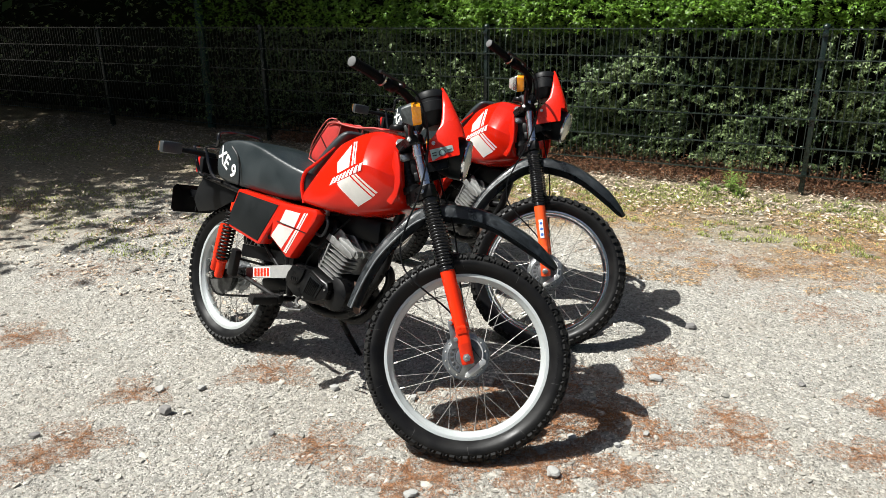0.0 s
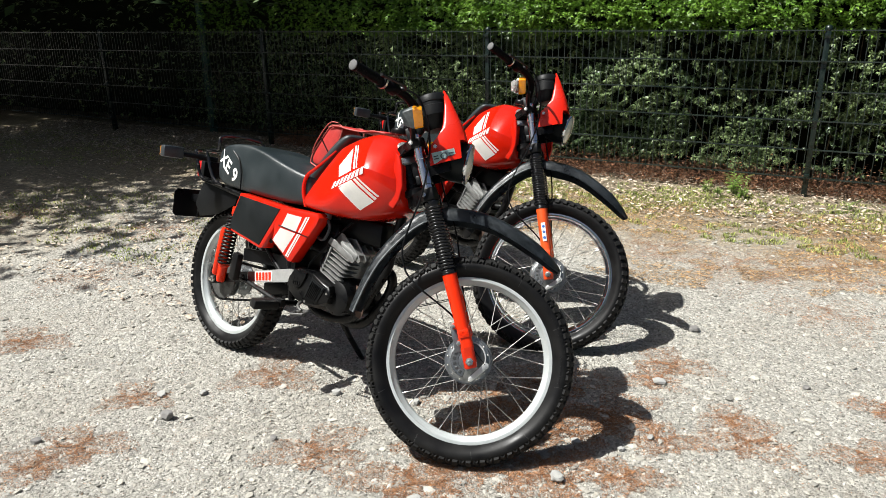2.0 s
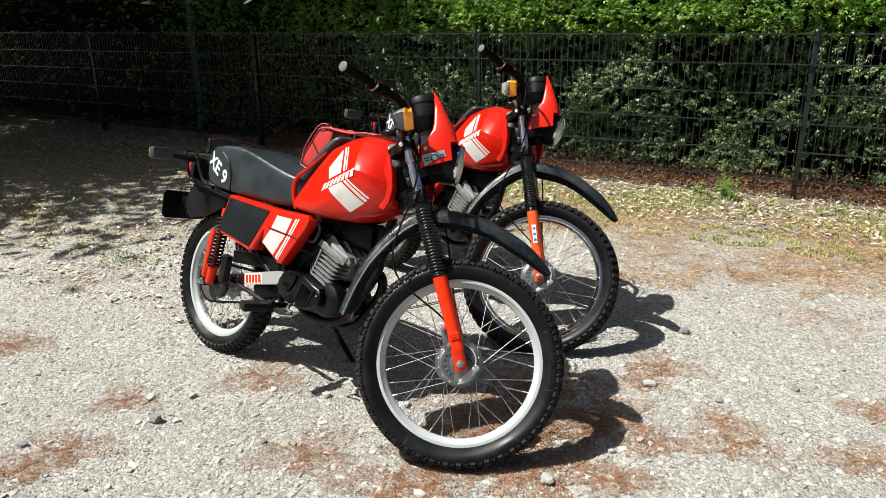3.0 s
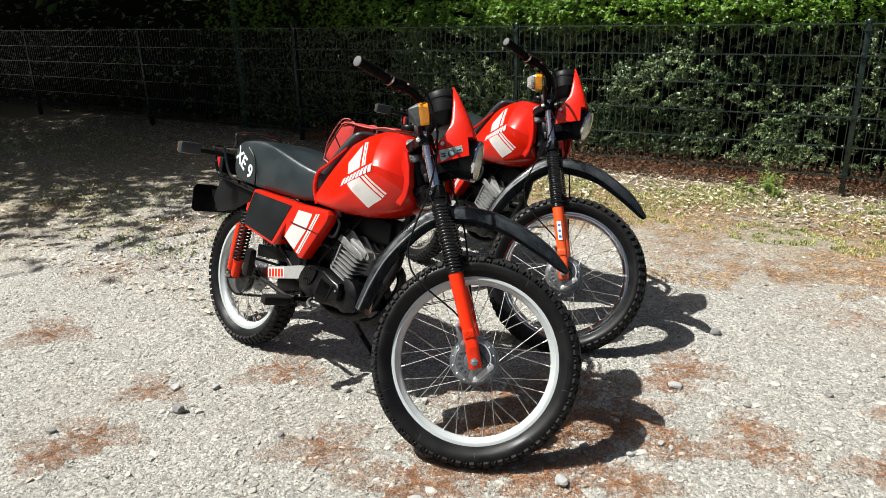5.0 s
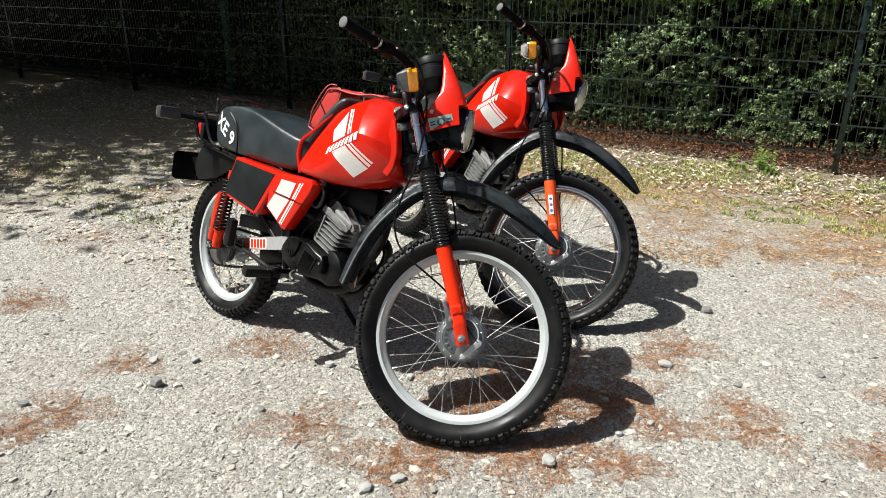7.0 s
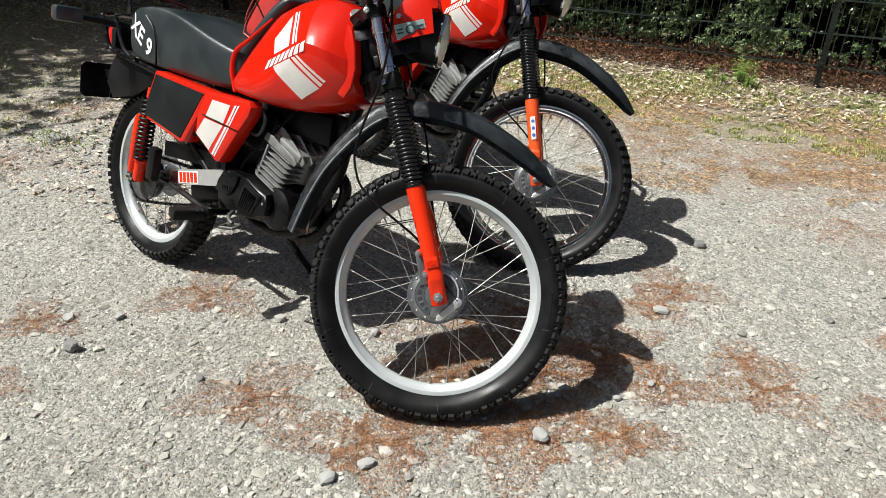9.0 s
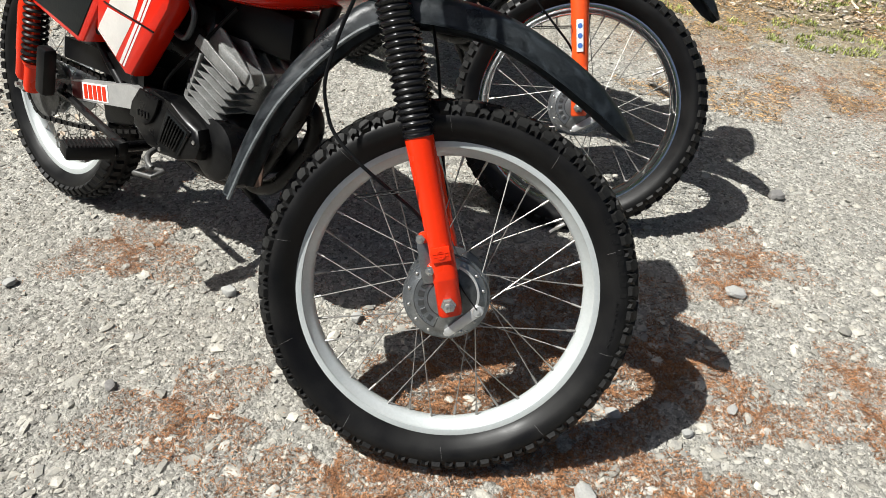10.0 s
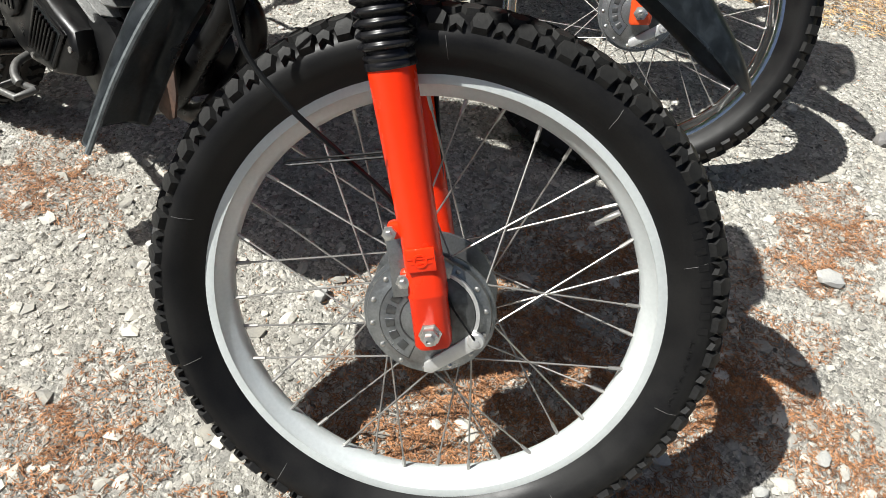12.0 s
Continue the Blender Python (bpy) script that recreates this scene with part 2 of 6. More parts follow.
SIDE = Matrix(((1, 0, 0, 0), (0, 0, -1, 0), (0, 1, 0, 0), (0, 0, 0, 1)))  # x stays, the outline's y is up, thickness runs to -y
AXLE = Matrix(((1, 0, 0, 0), (0, 0, 1, 0), (0, -1, 0, 0), (0, 0, 0, 1)))  # z of a lathe lies along y

# ---- ground ----
rng = np.random.default_rng(7)
PATCHES = [(-1.31, -0.15, 0.10), (-1.24, -0.04, 0.12), (-1.21, 0.26, 0.10), (-0.76, 0.45, 0.13), (-0.46, -0.02, 0.13), (-0.15, -0.15, 0.14),
           (-0.02, -0.02, 0.14), (-2.08, 1.44, 0.26), (-1.91, 0.67, 0.14), (0.74, 0.62, 0.12), (0.65, 0.50, 0.09), (0.47, 0.23, 0.15),
           (0.29, 0.14, 0.16), (0.22, -0.09, 0.15), (0.46, -0.09, 0.09), (0.62, 0.11, 0.09), (0.85, 0.25, 0.08), (0.87, 0.12, 0.12),
           (1.20, 0.05, 0.10), (1.54, 1.12, 0.22), (1.32, 1.73, 0.32), (1.75, 1.68, 0.36), (2.2, 2.0, 0.4), (0.96, 2.05, 0.3),
           (0.10, 0.30, 0.18), (1.40, 0.33, 0.10), (0.30, 0.45, 0.15), (-3.3, 2.6, 0.25), (-2.13, 2.25, 0.3), (0.02, 0.12, 0.15), (-2.7, -0.2, 0.3)]


def ground_height(x, y):
    return (0.006 * noise.noise((x * 1.3, y * 1.3, 3.1)) + 0.004 * noise.noise((x * 6, y * 6, 9.0))
            + 0.0045 * noise.noise((x * 24, y * 24, 2.0)) + 0.0030 * noise.noise((x * 62, y * 62, 5.0)))


def gravel_material():
    m = bpy.data.materials.new("gravel_ground")
    m.use_nodes = True
    t = m.node_tree
    b = t.nodes["Principled BSDF"]
    co = t.nodes.new("ShaderNodeTexCoord")

    def nz(scale, detail=4, rough=0.6):
        n = t.nodes.new("ShaderNodeTexNoise")
        n.inputs["Scale"].default_value, n.inputs["Detail"].default_value, n.inputs["Roughness"].default_value = scale, detail, rough
        t.links.new(co.outputs["Object"], n.inputs["Vector"])
        return n.outputs[0]

    def vor(scale, feature="F1"):
        n = t.nodes.new("ShaderNodeTexVoronoi")
        n.feature = feature
        n.inputs["Scale"].default_value = scale
        warp = t.nodes.new("ShaderNodeVectorMath")
        warp.operation = "MULTIPLY_ADD"
        w = t.nodes.new("ShaderNodeTexNoise")
        w.inputs["Scale"].default_value = scale * 1.3
        t.links.new(co.outputs["Object"], w.inputs["Vector"])
        warp.inputs[1].default_value = (0.7 / scale,) * 3
        t.links.new(w.outputs["Color"], warp.inputs[0])
        t.links.new(co.outputs["Object"], warp.inputs[2])
        t.links.new(warp.outputs[0], n.inputs["Vector"])
        return n

    def ranged(socket, a, b2, lo=0.0, hi=1.0):
        r = t.nodes.new("ShaderNodeMapRange")
        for k, v in zip((1, 2, 3, 4), (a, b2, lo, hi)):
            r.inputs[k].default_value = v
        t.links.new(socket, r.inputs[0])
        return r.outputs[0]

    def mixed(fac, a, c):
        n = t.nodes.new("ShaderNodeMix")
        n.data_type = "RGBA"
        for socket, v in ((n.inputs[0], fac), (n.inputs[6], a), (n.inputs[7], c)):
            if isinstance(v, tuple):
                socket.default_value = (*v, 1)
            elif isinstance(v, float):
                socket.default_value = v
            else:
                t.links.new(v, socket)
        return n.outputs[2]

    fines = mixed(ranged(nz(170, 6, 0.8), 0.34, 0.66), (0.115, 0.111, 0.099), (0.60, 0.575, 0.515))
    big, small = vor(48), vor(150)
    tone = t.nodes.new("ShaderNodeSeparateColor")
    t.links.new(big.outputs["Color"], tone.inputs[0])
    stone = mixed(tone.outputs[0], (0.22, 0.215, 0.196), (0.47, 0.452, 0.402))
    tone2 = t.nodes.new("ShaderNodeSeparateColor")
    t.links.new(small.outputs["Color"], tone2.inputs[0])
    grit = mixed(tone2.outputs[1], (0.11, 0.106, 0.094), (0.61, 0.585, 0.525))
    base = mixed(ranged(tone2.outputs[0], 0.35, 0.5), fines, grit)
    base = mixed(ranged(tone.outputs[1], 0.70, 0.78, 0.0, 0.7), base, stone)
    # earthy stains at the scale of a stride, and needles blown over the far ground
    base = mixed(ranged(nz(1.6, 5), 0.5, 0.75, 0.0, 0.32), base, (0.30, 0.265, 0.215))
    base = mixed(ranged(nz(2.7, 6, 0.7), 0.58, 0.70, 0.0, 0.2), base, (0.26, 0.16, 0.09))
    base = mixed(ranged(nz(8, 6, 0.7), 0.5, 0.68, 0.0, 0.4), base, (0.26, 0.24, 0.205))
    # finer, darker mottling a centimetre or two across, for contrast
    base = mixed(ranged(nz(52, 5, 0.75), 0.52, 0.66, 0.0, 0.5), base, (0.145, 0.138, 0.122))
    # dark soil and leaf mould along the fence, fading out over a stride
    along = t.nodes.new("ShaderNodeVectorMath")
    along.operation = "DOT_PRODUCT"
    along.inputs[1].default_value = (0.4086, 0.9127, 0)
    t.links.new(co.outputs["Object"], along.inputs[0])
    edge = t.nodes.new("ShaderNodeMath")
    edge.operation = "MULTIPLY_ADD"
    edge.inputs[1].default_value = 1.6
    t.links.new(nz(3.5, 6, 0.7), edge.inputs[0])
    t.links.new(along.outputs["Value"], edge.inputs[2])
    # darkest soil tone also paints in the shadows between fallen leaves
    base = mixed(ranged(edge.outputs[0], 3.1, 3.9, 0.0, 0.88), base, mixed(ranged(nz(60, 6, 0.75), 0.36, 0.64), (0.055, 0.042, 0.025), (0.29, 0.235, 0.14)))
    # a drift of fine tan needles between the gravel and the grass
    band = t.nodes.new("ShaderNodeMath")
    band.operation = "ABSOLUTE"
    off = t.nodes.new("ShaderNodeMath")
    off.operation = "SUBTRACT"
    off.inputs[1].default_value = 3.45
    t.links.new(edge.outputs[0], off.inputs[0])
    t.links.new(off.outputs[0], band.inputs[0])
    base = mixed(ranged(band.outputs[0], 0.75, 0.2, 0.0, 0.42), base, mixed(ranged(nz(24, 7, 0.8), 0.41, 0.59), (0.085, 0.055, 0.026), (0.45, 0.33, 0.18)))
    # leaf mould under the tree
    under = t.nodes.new("ShaderNodeVectorMath")
    under.operation = "DISTANCE"
    under.inputs[1].default_value = (-6.2, 4.6, 0)
    t.links.new(co.outputs["Object"], under.inputs[0])
    rim = t.nodes.new("ShaderNodeMath")
    rim.operation = "MULTIPLY_ADD"
    rim.inputs[1].default_value = 3.0
    t.links.new(nz(1.1, 6, 0.7), rim.inputs[0])
    t.links.new(under.outputs["Value"], rim.inputs[2])
    base = mixed(ranged(rim.outputs[0], 6.6, 4.4, 0.0, 0.8), base, mixed(ranged(nz(28, 6, 0.75), 0.35, 0.65), (0.12, 0.09, 0.055), (0.42, 0.35, 0.23)))
    t.links.new(base, b.inputs["Base Color"])
    b.inputs["Roughness"].default_value = 0.92
    b.inputs["Specular IOR Level"].default_value = 0.2
    h = t.nodes.new("ShaderNodeMath")
    h.operation = "MULTIPLY_ADD"
    h.inputs[1].default_value = -0.9
    t.links.new(big.outputs["Distance"], h.inputs[0])
    t.links.new(nz(120, 6, 0.8), h.inputs[2])
    h2 = t.nodes.new("ShaderNodeMath")
    h2.operation = "MULTIPLY_ADD"
    h2.inputs[1].default_value = -0.5
    t.links.new(small.outputs["Distance"], h2.inputs[0])
    t.links.new(h.outputs[0], h2.inputs[2])
    bp = t.nodes.new("ShaderNodeBump")
    bp.inputs["Strength"].default_value, bp.inputs["Distance"].default_value = 1.0, 0.008
    t.links.new(h2.outputs[0], bp.inputs["Height"])
    t.links.new(bp.outputs[0], b.inputs["Normal"])
    return m


def spaced(lo, hi, step, far):
    inner = list(np.arange(lo, hi + 1e-6, step))
    out, d = [], step
    while not out or out[-1] < far:
        d *= 1.08
        out.append((out[-1] if out else 0) + d)
    return [lo - v for v in reversed(out)] + inner + [hi + v for v in out]


gx, gy = np.array(spaced(-0.85, 1.15, 0.008, 150)), np.array(spaced(-0.5, 1.05, 0.008, 150))
me = bpy.data.meshes.new("ground")
nx, ny = len(gx), len(gy)
i, j = np.meshgrid(np.arange(nx - 1), np.arange(ny - 1))
corner = (j * nx + i).ravel()
me.from_pydata([(x, y, ground_height(x, y)) for y in gy for x in gx], [], np.stack([corner, corner + 1, corner + nx + 1, corner + nx], 1).tolist())
me.materials.append(gravel_material())
tagged(link("ground", me, smooth=180), "pale grey gravel yard strewn with brown needles", "ground", kind="structure")

ICO = bmesh.new()
bmesh.ops.create_icosphere(ICO, subdivisions=1, radius=1)
ICO_V = np.array([v.co[:] for v in ICO.verts])
ICO_F = np.array([[v.index for v in f.verts] for f in ICO.faces])
ICO.free()


def scatter(name, verts, faces, mat, label, category, smooth=0):
    """One object of what nobody could count."""
    me = bpy.data.meshes.new(name)
    me.from_pydata(verts.reshape(-1, 3).tolist(), [], faces.tolist())
    me.materials.append(mat)
    return tagged(link(name, me, smooth=smooth), label, category, kind="stuff")


def turns(n, tilt=math.pi):
    """n random turn matrices; tilt: how far they lean off the vertical."""
    az, tl, sp = rng.uniform(0, 2 * np.pi, n), rng.uniform(-tilt, tilt, n), rng.uniform(0, 2 * np.pi, n)

    def rz(a):
        c, s, o, i = np.cos(a), np.sin(a), np.zeros(n), np.ones(n)
        return np.stack([np.stack([c, -s, o], 1), np.stack([s, c, o], 1), np.stack([o, o, i], 1)], 1)

    c, s, o, i = np.cos(tl), np.sin(tl), np.zeros(n), np.ones(n)
    rx = np.stack([np.stack([i, o, o], 1), np.stack([o, c, -s], 1), np.stack([o, s, c], 1)], 1)
    return rz(az) @ rx @ rz(sp)


def heights(x, y):
    return np.array([ground_height(a, b) for a, b in zip(x, y)])


def pebbles(n, x0, x1, y0, y1, lo, hi):
    x, y = rng.uniform(x0, x1, n), rng.uniform(y0, y1, n)
    size = lo * (hi / lo) ** (rng.random(n) ** 2.2)
    shape = ICO_V[None] * rng.uniform(0.62, 1.15, (n, 12, 1)) * (size[:, None] * np.stack([rng.uniform(0.8, 1.35, n), rng.uniform(0.65, 1, n), rng.uniform(0.26, 0.52, n)], 1))[:, None, :]
    v = np.einsum("nij,nkj->nki", turns(n, 0.4), shape)
    v += np.stack([x, y, heights(x, y) + size * rng.uniform(-0.22, 0.16, n)], 1)[:, None, :]
    f = (ICO_F[None] + 12 * np.arange(n)[:, None, None]).reshape(-1, 3)
    return v, f


def grit(n, x0, x1, y0, y1, lo, hi):
    """Small sharp crumbs."""
    x, y = rng.uniform(x0, x1, n), rng.uniform(y0, y1, n)
    size = lo * (hi / lo) ** (rng.random(n) ** 1.6)
    peak = np.array([(1, 0, -0.5), (0, 1, -0.5), (-1, 0, -0.5), (0, -1, -0.5), (0.1, 0, 1)], float)
    shape = peak[None] * rng.uniform(0.55, 1.25, (n, 5, 1)) * (size[:, None] * np.stack([rng.uniform(0.9, 1.25, n), rng.uniform(0.75, 1, n), rng.uniform(0.5, 0.9, n)], 1))[:, None, :]
    v = np.einsum("nij,nkj->nki", turns(n, 0.8), shape) + np.stack([x, y, heights(x, y) + size * rng.uniform(-0.1, 0.4, n)], 1)[:, None, :]
    tri = np.array([(0, 1, 4), (1, 2, 4), (2, 3, 4), (3, 0, 4)])
    return v, (tri[None] + 5 * np.arange(n)[:, None, None]).reshape(-1, 3)


v1, f1 = pebbles(9000, -0.8, 1.05, -0.5, 1.0, 0.003, 0.010)
v2, f2 = pebbles(10500, -2.6, 2.6, -0.8, 3.0, 0.004, 0.017)
v3, f3 = pebbles(1600, -1.9, 2.2, -0.6, 2.2, 0.008, 0.020)
v4, f4 = pebbles(1300, -0.8, 1.05, -0.5, 1.0, 0.008, 0.019)
scatter("gravel", np.concatenate([v1, v2, v3, v4]), np.concatenate([f1, f2 + 12 * len(v1), f3 + 12 * (len(v1) + len(v2)), f4 + 12 * (len(v1) + len(v2) + len(v3))]), STONE,
        "loose grey pebbles and stone chips lying on the yard", "gravel")
v1, f1 = grit(60000, -0.75, 1.05, -0.45, 0.95, 0.0010, 0.0040)
v2, f2 = grit(62000, -2.4, 3.3, -0.7, 3.0, 0.0026, 0.0065)
scatter("grit", np.concatenate([v1, v2]), np.concatenate([f1, f2 + 5 * len(v1)]), STONE, "fine sandy grit covering the yard", "grit")


def stone(x, y, size, label, tall=0.6, mat=STONE):
    bm = bmesh.new()
    bmesh.ops.create_icosphere(bm, subdivisions=2, radius=1)
    for v in bm.verts:
        k = 1 + 0.28 * noise.noise(v.co * 1.4 + V(x * 9, y * 9, 1))
        k *= 1 - 0.22 * max(0, noise.noise(v.co * 2.6 + V(x * 5, 3, y * 7)))
        v.co = V(v.co.x * k, v.co.y * k * 0.75, max(v.co.z * k * tall, -0.4)) * size
        v.co.z = min(v.co.z, size * tall * (0.55 + 0.25 * v.co.x / size))
    ob = part("stone", bm, mat, label="", smooth=28)
    ob.matrix_basis = Matrix.Translation((x, y, ground_height(x, y) + size * tall * 0.55)) @ pose(0, 0, 0, 12 * noise.noise((x, y, 0)), 9, 360 * noise.noise((x * 3, y, 5)))
    return tagged(ob, label, "stone", "stones on the yard")


PALE_STONE = material("pale_stone", (0.33, 0.325, 0.30), (0.24, 0.24, 0.235), rough=0.85, scale=30, fine=250, bump=0.5)
DARK_STONE = material("dark_stone", (0.13, 0.125, 0.12), (0.2, 0.19, 0.18), rough=0.85, scale=30, fine=250, bump=0.5)
for x, y, s, tall, dark in ((0.262, -0.111, 0.026, 0.7, 0), (-0.14, -0.224, 0.022, 0.6, 0), (-0.219, -0.274, 0.024, 0.6, 0), (0.672, 0.478, 0.026, 0.6, 0), (0.569, 0.114, 0.014, 0.7, 0),
                            (0.333, 0.078, 0.017, 0.7, 0), (-0.196, 0.28, 0.016, 0.8, 0), (0.47, 0.05, 0.013, 0.7, 0), (-1.123, 0.288, 0.022, 0.5, 0), (-0.49, 0.33, 0.018, 0.8, 0), (-0.97, 0.30, 0.016, 0.7, 0)):
    stone(x, y, s, "pale grey angular stone lying on the gravel", tall, PALE_STONE)
for x, y, s, tall in ((-1.029, 0.137, 0.024, 1.0), (1.179, 0.463, 0.015, 0.7), (0.905, 0.93, 0.028, 0.75), (-0.628, 0.04, 0.014, 0.8), (-1.388, -0.029, 0.018, 0.7)):
    stone(x, y, s, "dark brown-grey stone standing on the gravel", tall, DARK_STONE)

# needles: thin three-sided slivers, dense in the patches and thinly strewn between them
px = np.array(PATCHES)
count = (px[:, 2] ** 2 * 190000 * np.where(px[:, 1] > 1.0, 0.3, 1.0) * np.where((np.abs(px[:, 0] - 0.1) < 0.42) & (np.abs(px[:, 1]) < 0.3), 1.2, 0.9)).astype(int)
which = np.repeat(np.arange(len(px)), count)
rad, ang = rng.random(len(which)) ** 0.62 * 0.95, rng.uniform(0, 2 * np.pi, len(which))
warp = 1 + 0.35 * np.sin(ang * 3 + which) + 0.2 * np.sin(ang * 7 + which * 2)
nx, ny = px[which, 0] + px[which, 2] * rad * warp * np.cos(ang) * 1.25, px[which, 1] + px[which, 2] * rad * warp * np.sin(ang)
nx, ny = np.concatenate([nx, rng.uniform(-2.2, 2.4, 12000)]), np.concatenate([ny, rng.uniform(-0.6, 2.6, 12000)])
n = len(nx)
ln, wd = rng.uniform(0.0024, 0.0062, n), rng.uniform(0.0005, 0.0010, n)
base = np.array([(-1, -1, 0), (1, -0.3, 0.4), (-0.2, 1, 0), (-1, 0.6, 0.9)], float)
v = base[None] * np.stack([ln, wd, wd], 1)[:, None, :]
v = np.einsum("nij,nkj->nki", turns(n, 0.28), v) + np.stack([nx, ny, heights(nx, ny) + rng.uniform(0.001, 0.006, n)], 1)[:, None, :]
f = np.array([(0, 1, 3), (1, 2, 3)])
scatter("needle_litter", v, (f[None] + 4 * np.arange(n)[:, None, None]).reshape(-1, 3), NEEDLE, "rust-brown conifer needles strewn in patches on gravel", "litter")

# ---- fence ----
FENCE_A, FENCE_U, FENCE_N, PANEL = V(2.242, 3.257, 0), V(-0.9127, 0.4086, 0), V(0.4086, 0.9127, 0), 2.517
FENCE_TURN = Matrix((FENCE_U, -FENCE_N, V(0, 0, 1))).transposed().to_4x4()
fence = thing("mesh_fence", Matrix.Translation(FENCE_A) @ FENCE_TURN, "dark green double-wire mesh fence with square posts", "fence", kind="structure")


def fence_post():
    bm = box(bmesh.new(), (0, 0, 0.52), (0.036, 0.05, 1.24), 0.003)
    for z in (0.155, 0.545, 0.945, 1.11):
        box(bm, (0, 0.034, z), (0.038, 0.012, 0.03), 0.003)
        lathe(bm, [(0.007, 0), (0.007, 0.006), (0.0, 0.007)], Matrix.Translation((0, 0.04, z)) @ pose(0, 0, 0, -90), 8)
    return bm


post_mesh = cap_mesh = None
for k in range(-2, 6):
    if post_mesh is None:
        ob = part("fence_post", fence_post(), FENCE_GREEN, fence, "green square steel fence post", at=Matrix.Translation((PANEL * k, 0, 0)))
        post_mesh = ob.data
        bm = lathe(bmesh.new(), [(0.024, 0), (0.027, 0.008), (0.027, 0.018), (0.022, 0.03), (0.010, 0.038), (0, 0.04)], seg=16)
        cap = part("post_cap", bm, FENCE_GREEN, ob, at=Matrix.Translation((0, 0, 1.14)))
        cap_mesh = cap.data
    else:
        ob = link("fence_post", post_mesh, fence, "green square steel fence post", at=Matrix.Translation((PANEL * k, 0, 0)))
        link("post_cap", cap_mesh, ob, at=Matrix.Translation((0, 0, 1.14)))

bm = bmesh.new()
for k in range(6):
    z = 0.145 + 0.1996 * k
    for y in (0.026, 0.040):
        box(bm, (PANEL / 2, y, z), (PANEL - 0.03, 0.007, 0.007))
for k in range(50):
    x = 0.03 + k * 0.05
    box(bm, (x, 0.033, 0.645), (0.0042, 0.0042, 1.03))
panel_mesh = None
for k in range(-2, 5):
    at = Matrix.Translation((PANEL * k, 0, 0))
    if panel_mesh is None:
        panel_mesh = part("fence_panel", bm, FENCE_WIRE, fence, "panel of thin welded wires", at=at, smooth=0).data
    else:
        link("fence_panel", panel_mesh, fence, "panel of thin welded wires", at=at, smooth=0)

pole = thing("green_pole", Matrix.Translation((-3.33, 6.16, 0)), "slim dark green steel pole behind the fence", "pole")
part("shaft", tube(bmesh.new(), [(0, 0, -0.05), (0, 0, 3.4)], 0.046, 16), POLE_GREEN, pole)
part("pole_cap", lathe(bmesh.new(), [(0.05, 0), (0.05, 0.02), (0.02, 0.05), (0, 0.055)], Matrix.Translation((0, 0, 3.4)), 16), POLE_GREEN, pole)

# ---- hedge behind the fence ----
hedge = thing("hedge", Matrix.Translation(FENCE_A) @ FENCE_TURN, "tall green clipped hedge with dark gaps behind the fence", "hedge", kind="stuff")
HEDGE_S0, HEDGE_S1 = -4.5, 15.0


def hedge_front(s, z):
    """How far behind the wires the foliage begins; the upper part leans out over the fence."""
    lean = 0.17 - 0.09 * min(max((z - 0.95) / 0.3, 0), 1) + 0.55 * max(z - 1.28, 0)
    return lean + 0.13 * noise.noise((s * 1.1, z * 1.6, 4.0)) + 0.07 * noise.noise((s * 4, z * 4, 8.0))


def foliage(n, z0, z1, size, s0, s1, deep, gate, droop):
    """Sprays of three narrow leaflets each, thinned where a slow noise falls under gate."""
    out = []
    s, z, d = rng.uniform(s0, s1, n), rng.uniform(z0, z1, n), rng.random(n) ** 1.6 * deep
    keep = np.array([0.45 * noise.noise((a * 2.6, b * 2.6, 1.7)) + 0.9 * noise.noise((a * 17, b * 15, 6.0)) > gate for a, b in zip(s, z)])
    keep &= rng.random(n) < np.interp(s, [2.4, 4.8, 7.0], [1.0, 0.22, 0.10])  # thinned towards the far end to imitate the tree shade there
    s, z, d = s[keep], z[keep], d[keep]
    y = -np.array([hedge_front(a, b) for a, b in zip(s, z)]) - d
    m = len(s)
    ln = size * rng.uniform(0.6, 1.35, m)
    leaf = []
    for a in (-0.75, 0.0, 0.75):
        c, q = math.cos(a), math.sin(a)
        for u, w in ((0.0, 0.0), (0.5, 0.17), (1.0, 0.0), (0.5, -0.17)):
            leaf.append((u * c - w * q, u * q + w * c, 0.12 * u * (1 - u) * 4 - 0.25 * u * u))
    v = np.array(leaf)[None] * ln[:, None, None]
    az, tl, sp = rng.normal(math.pi / 2, 0.9, m), rng.normal(-droop, 0.45, m), rng.normal(0, 0.7, m)
    ca, sa, ct, st, cs, ss = np.cos(az), np.sin(az), np.cos(tl), np.sin(tl), np.cos(sp), np.sin(sp)
    fwd = np.stack([ca * ct, sa * ct, st], 1)
    side0 = np.stack([-sa, ca, np.zeros(m)], 1)
    up0 = np.cross(fwd, side0)
    side, up = side0 * cs[:, None] + up0 * ss[:, None], -side0 * ss[:, None] + up0 * cs[:, None]
    v = v[..., 0:1] * fwd[:, None] + v[..., 1:2] * side[:, None] + v[..., 2:3] * up[:, None]
    v += np.stack([s, y, z], 1)[:, None]
    q = np.array([(0, 1, 2, 3), (4, 5, 6, 7), (8, 9, 10, 11)])
    return v, (q[None] + 12 * np.arange(m)[:, None, None]).reshape(-1, 4)


def hedge_part(name, args, mat, label):
    v, f = foliage(*args)
    me = bpy.data.meshes.new(name)
    me.from_pydata(v.reshape(-1, 3).tolist(), [], f.tolist())
    me.materials.append(mat)
    tagged(link(name, me, hedge, label, smooth=0), kind="stuff")


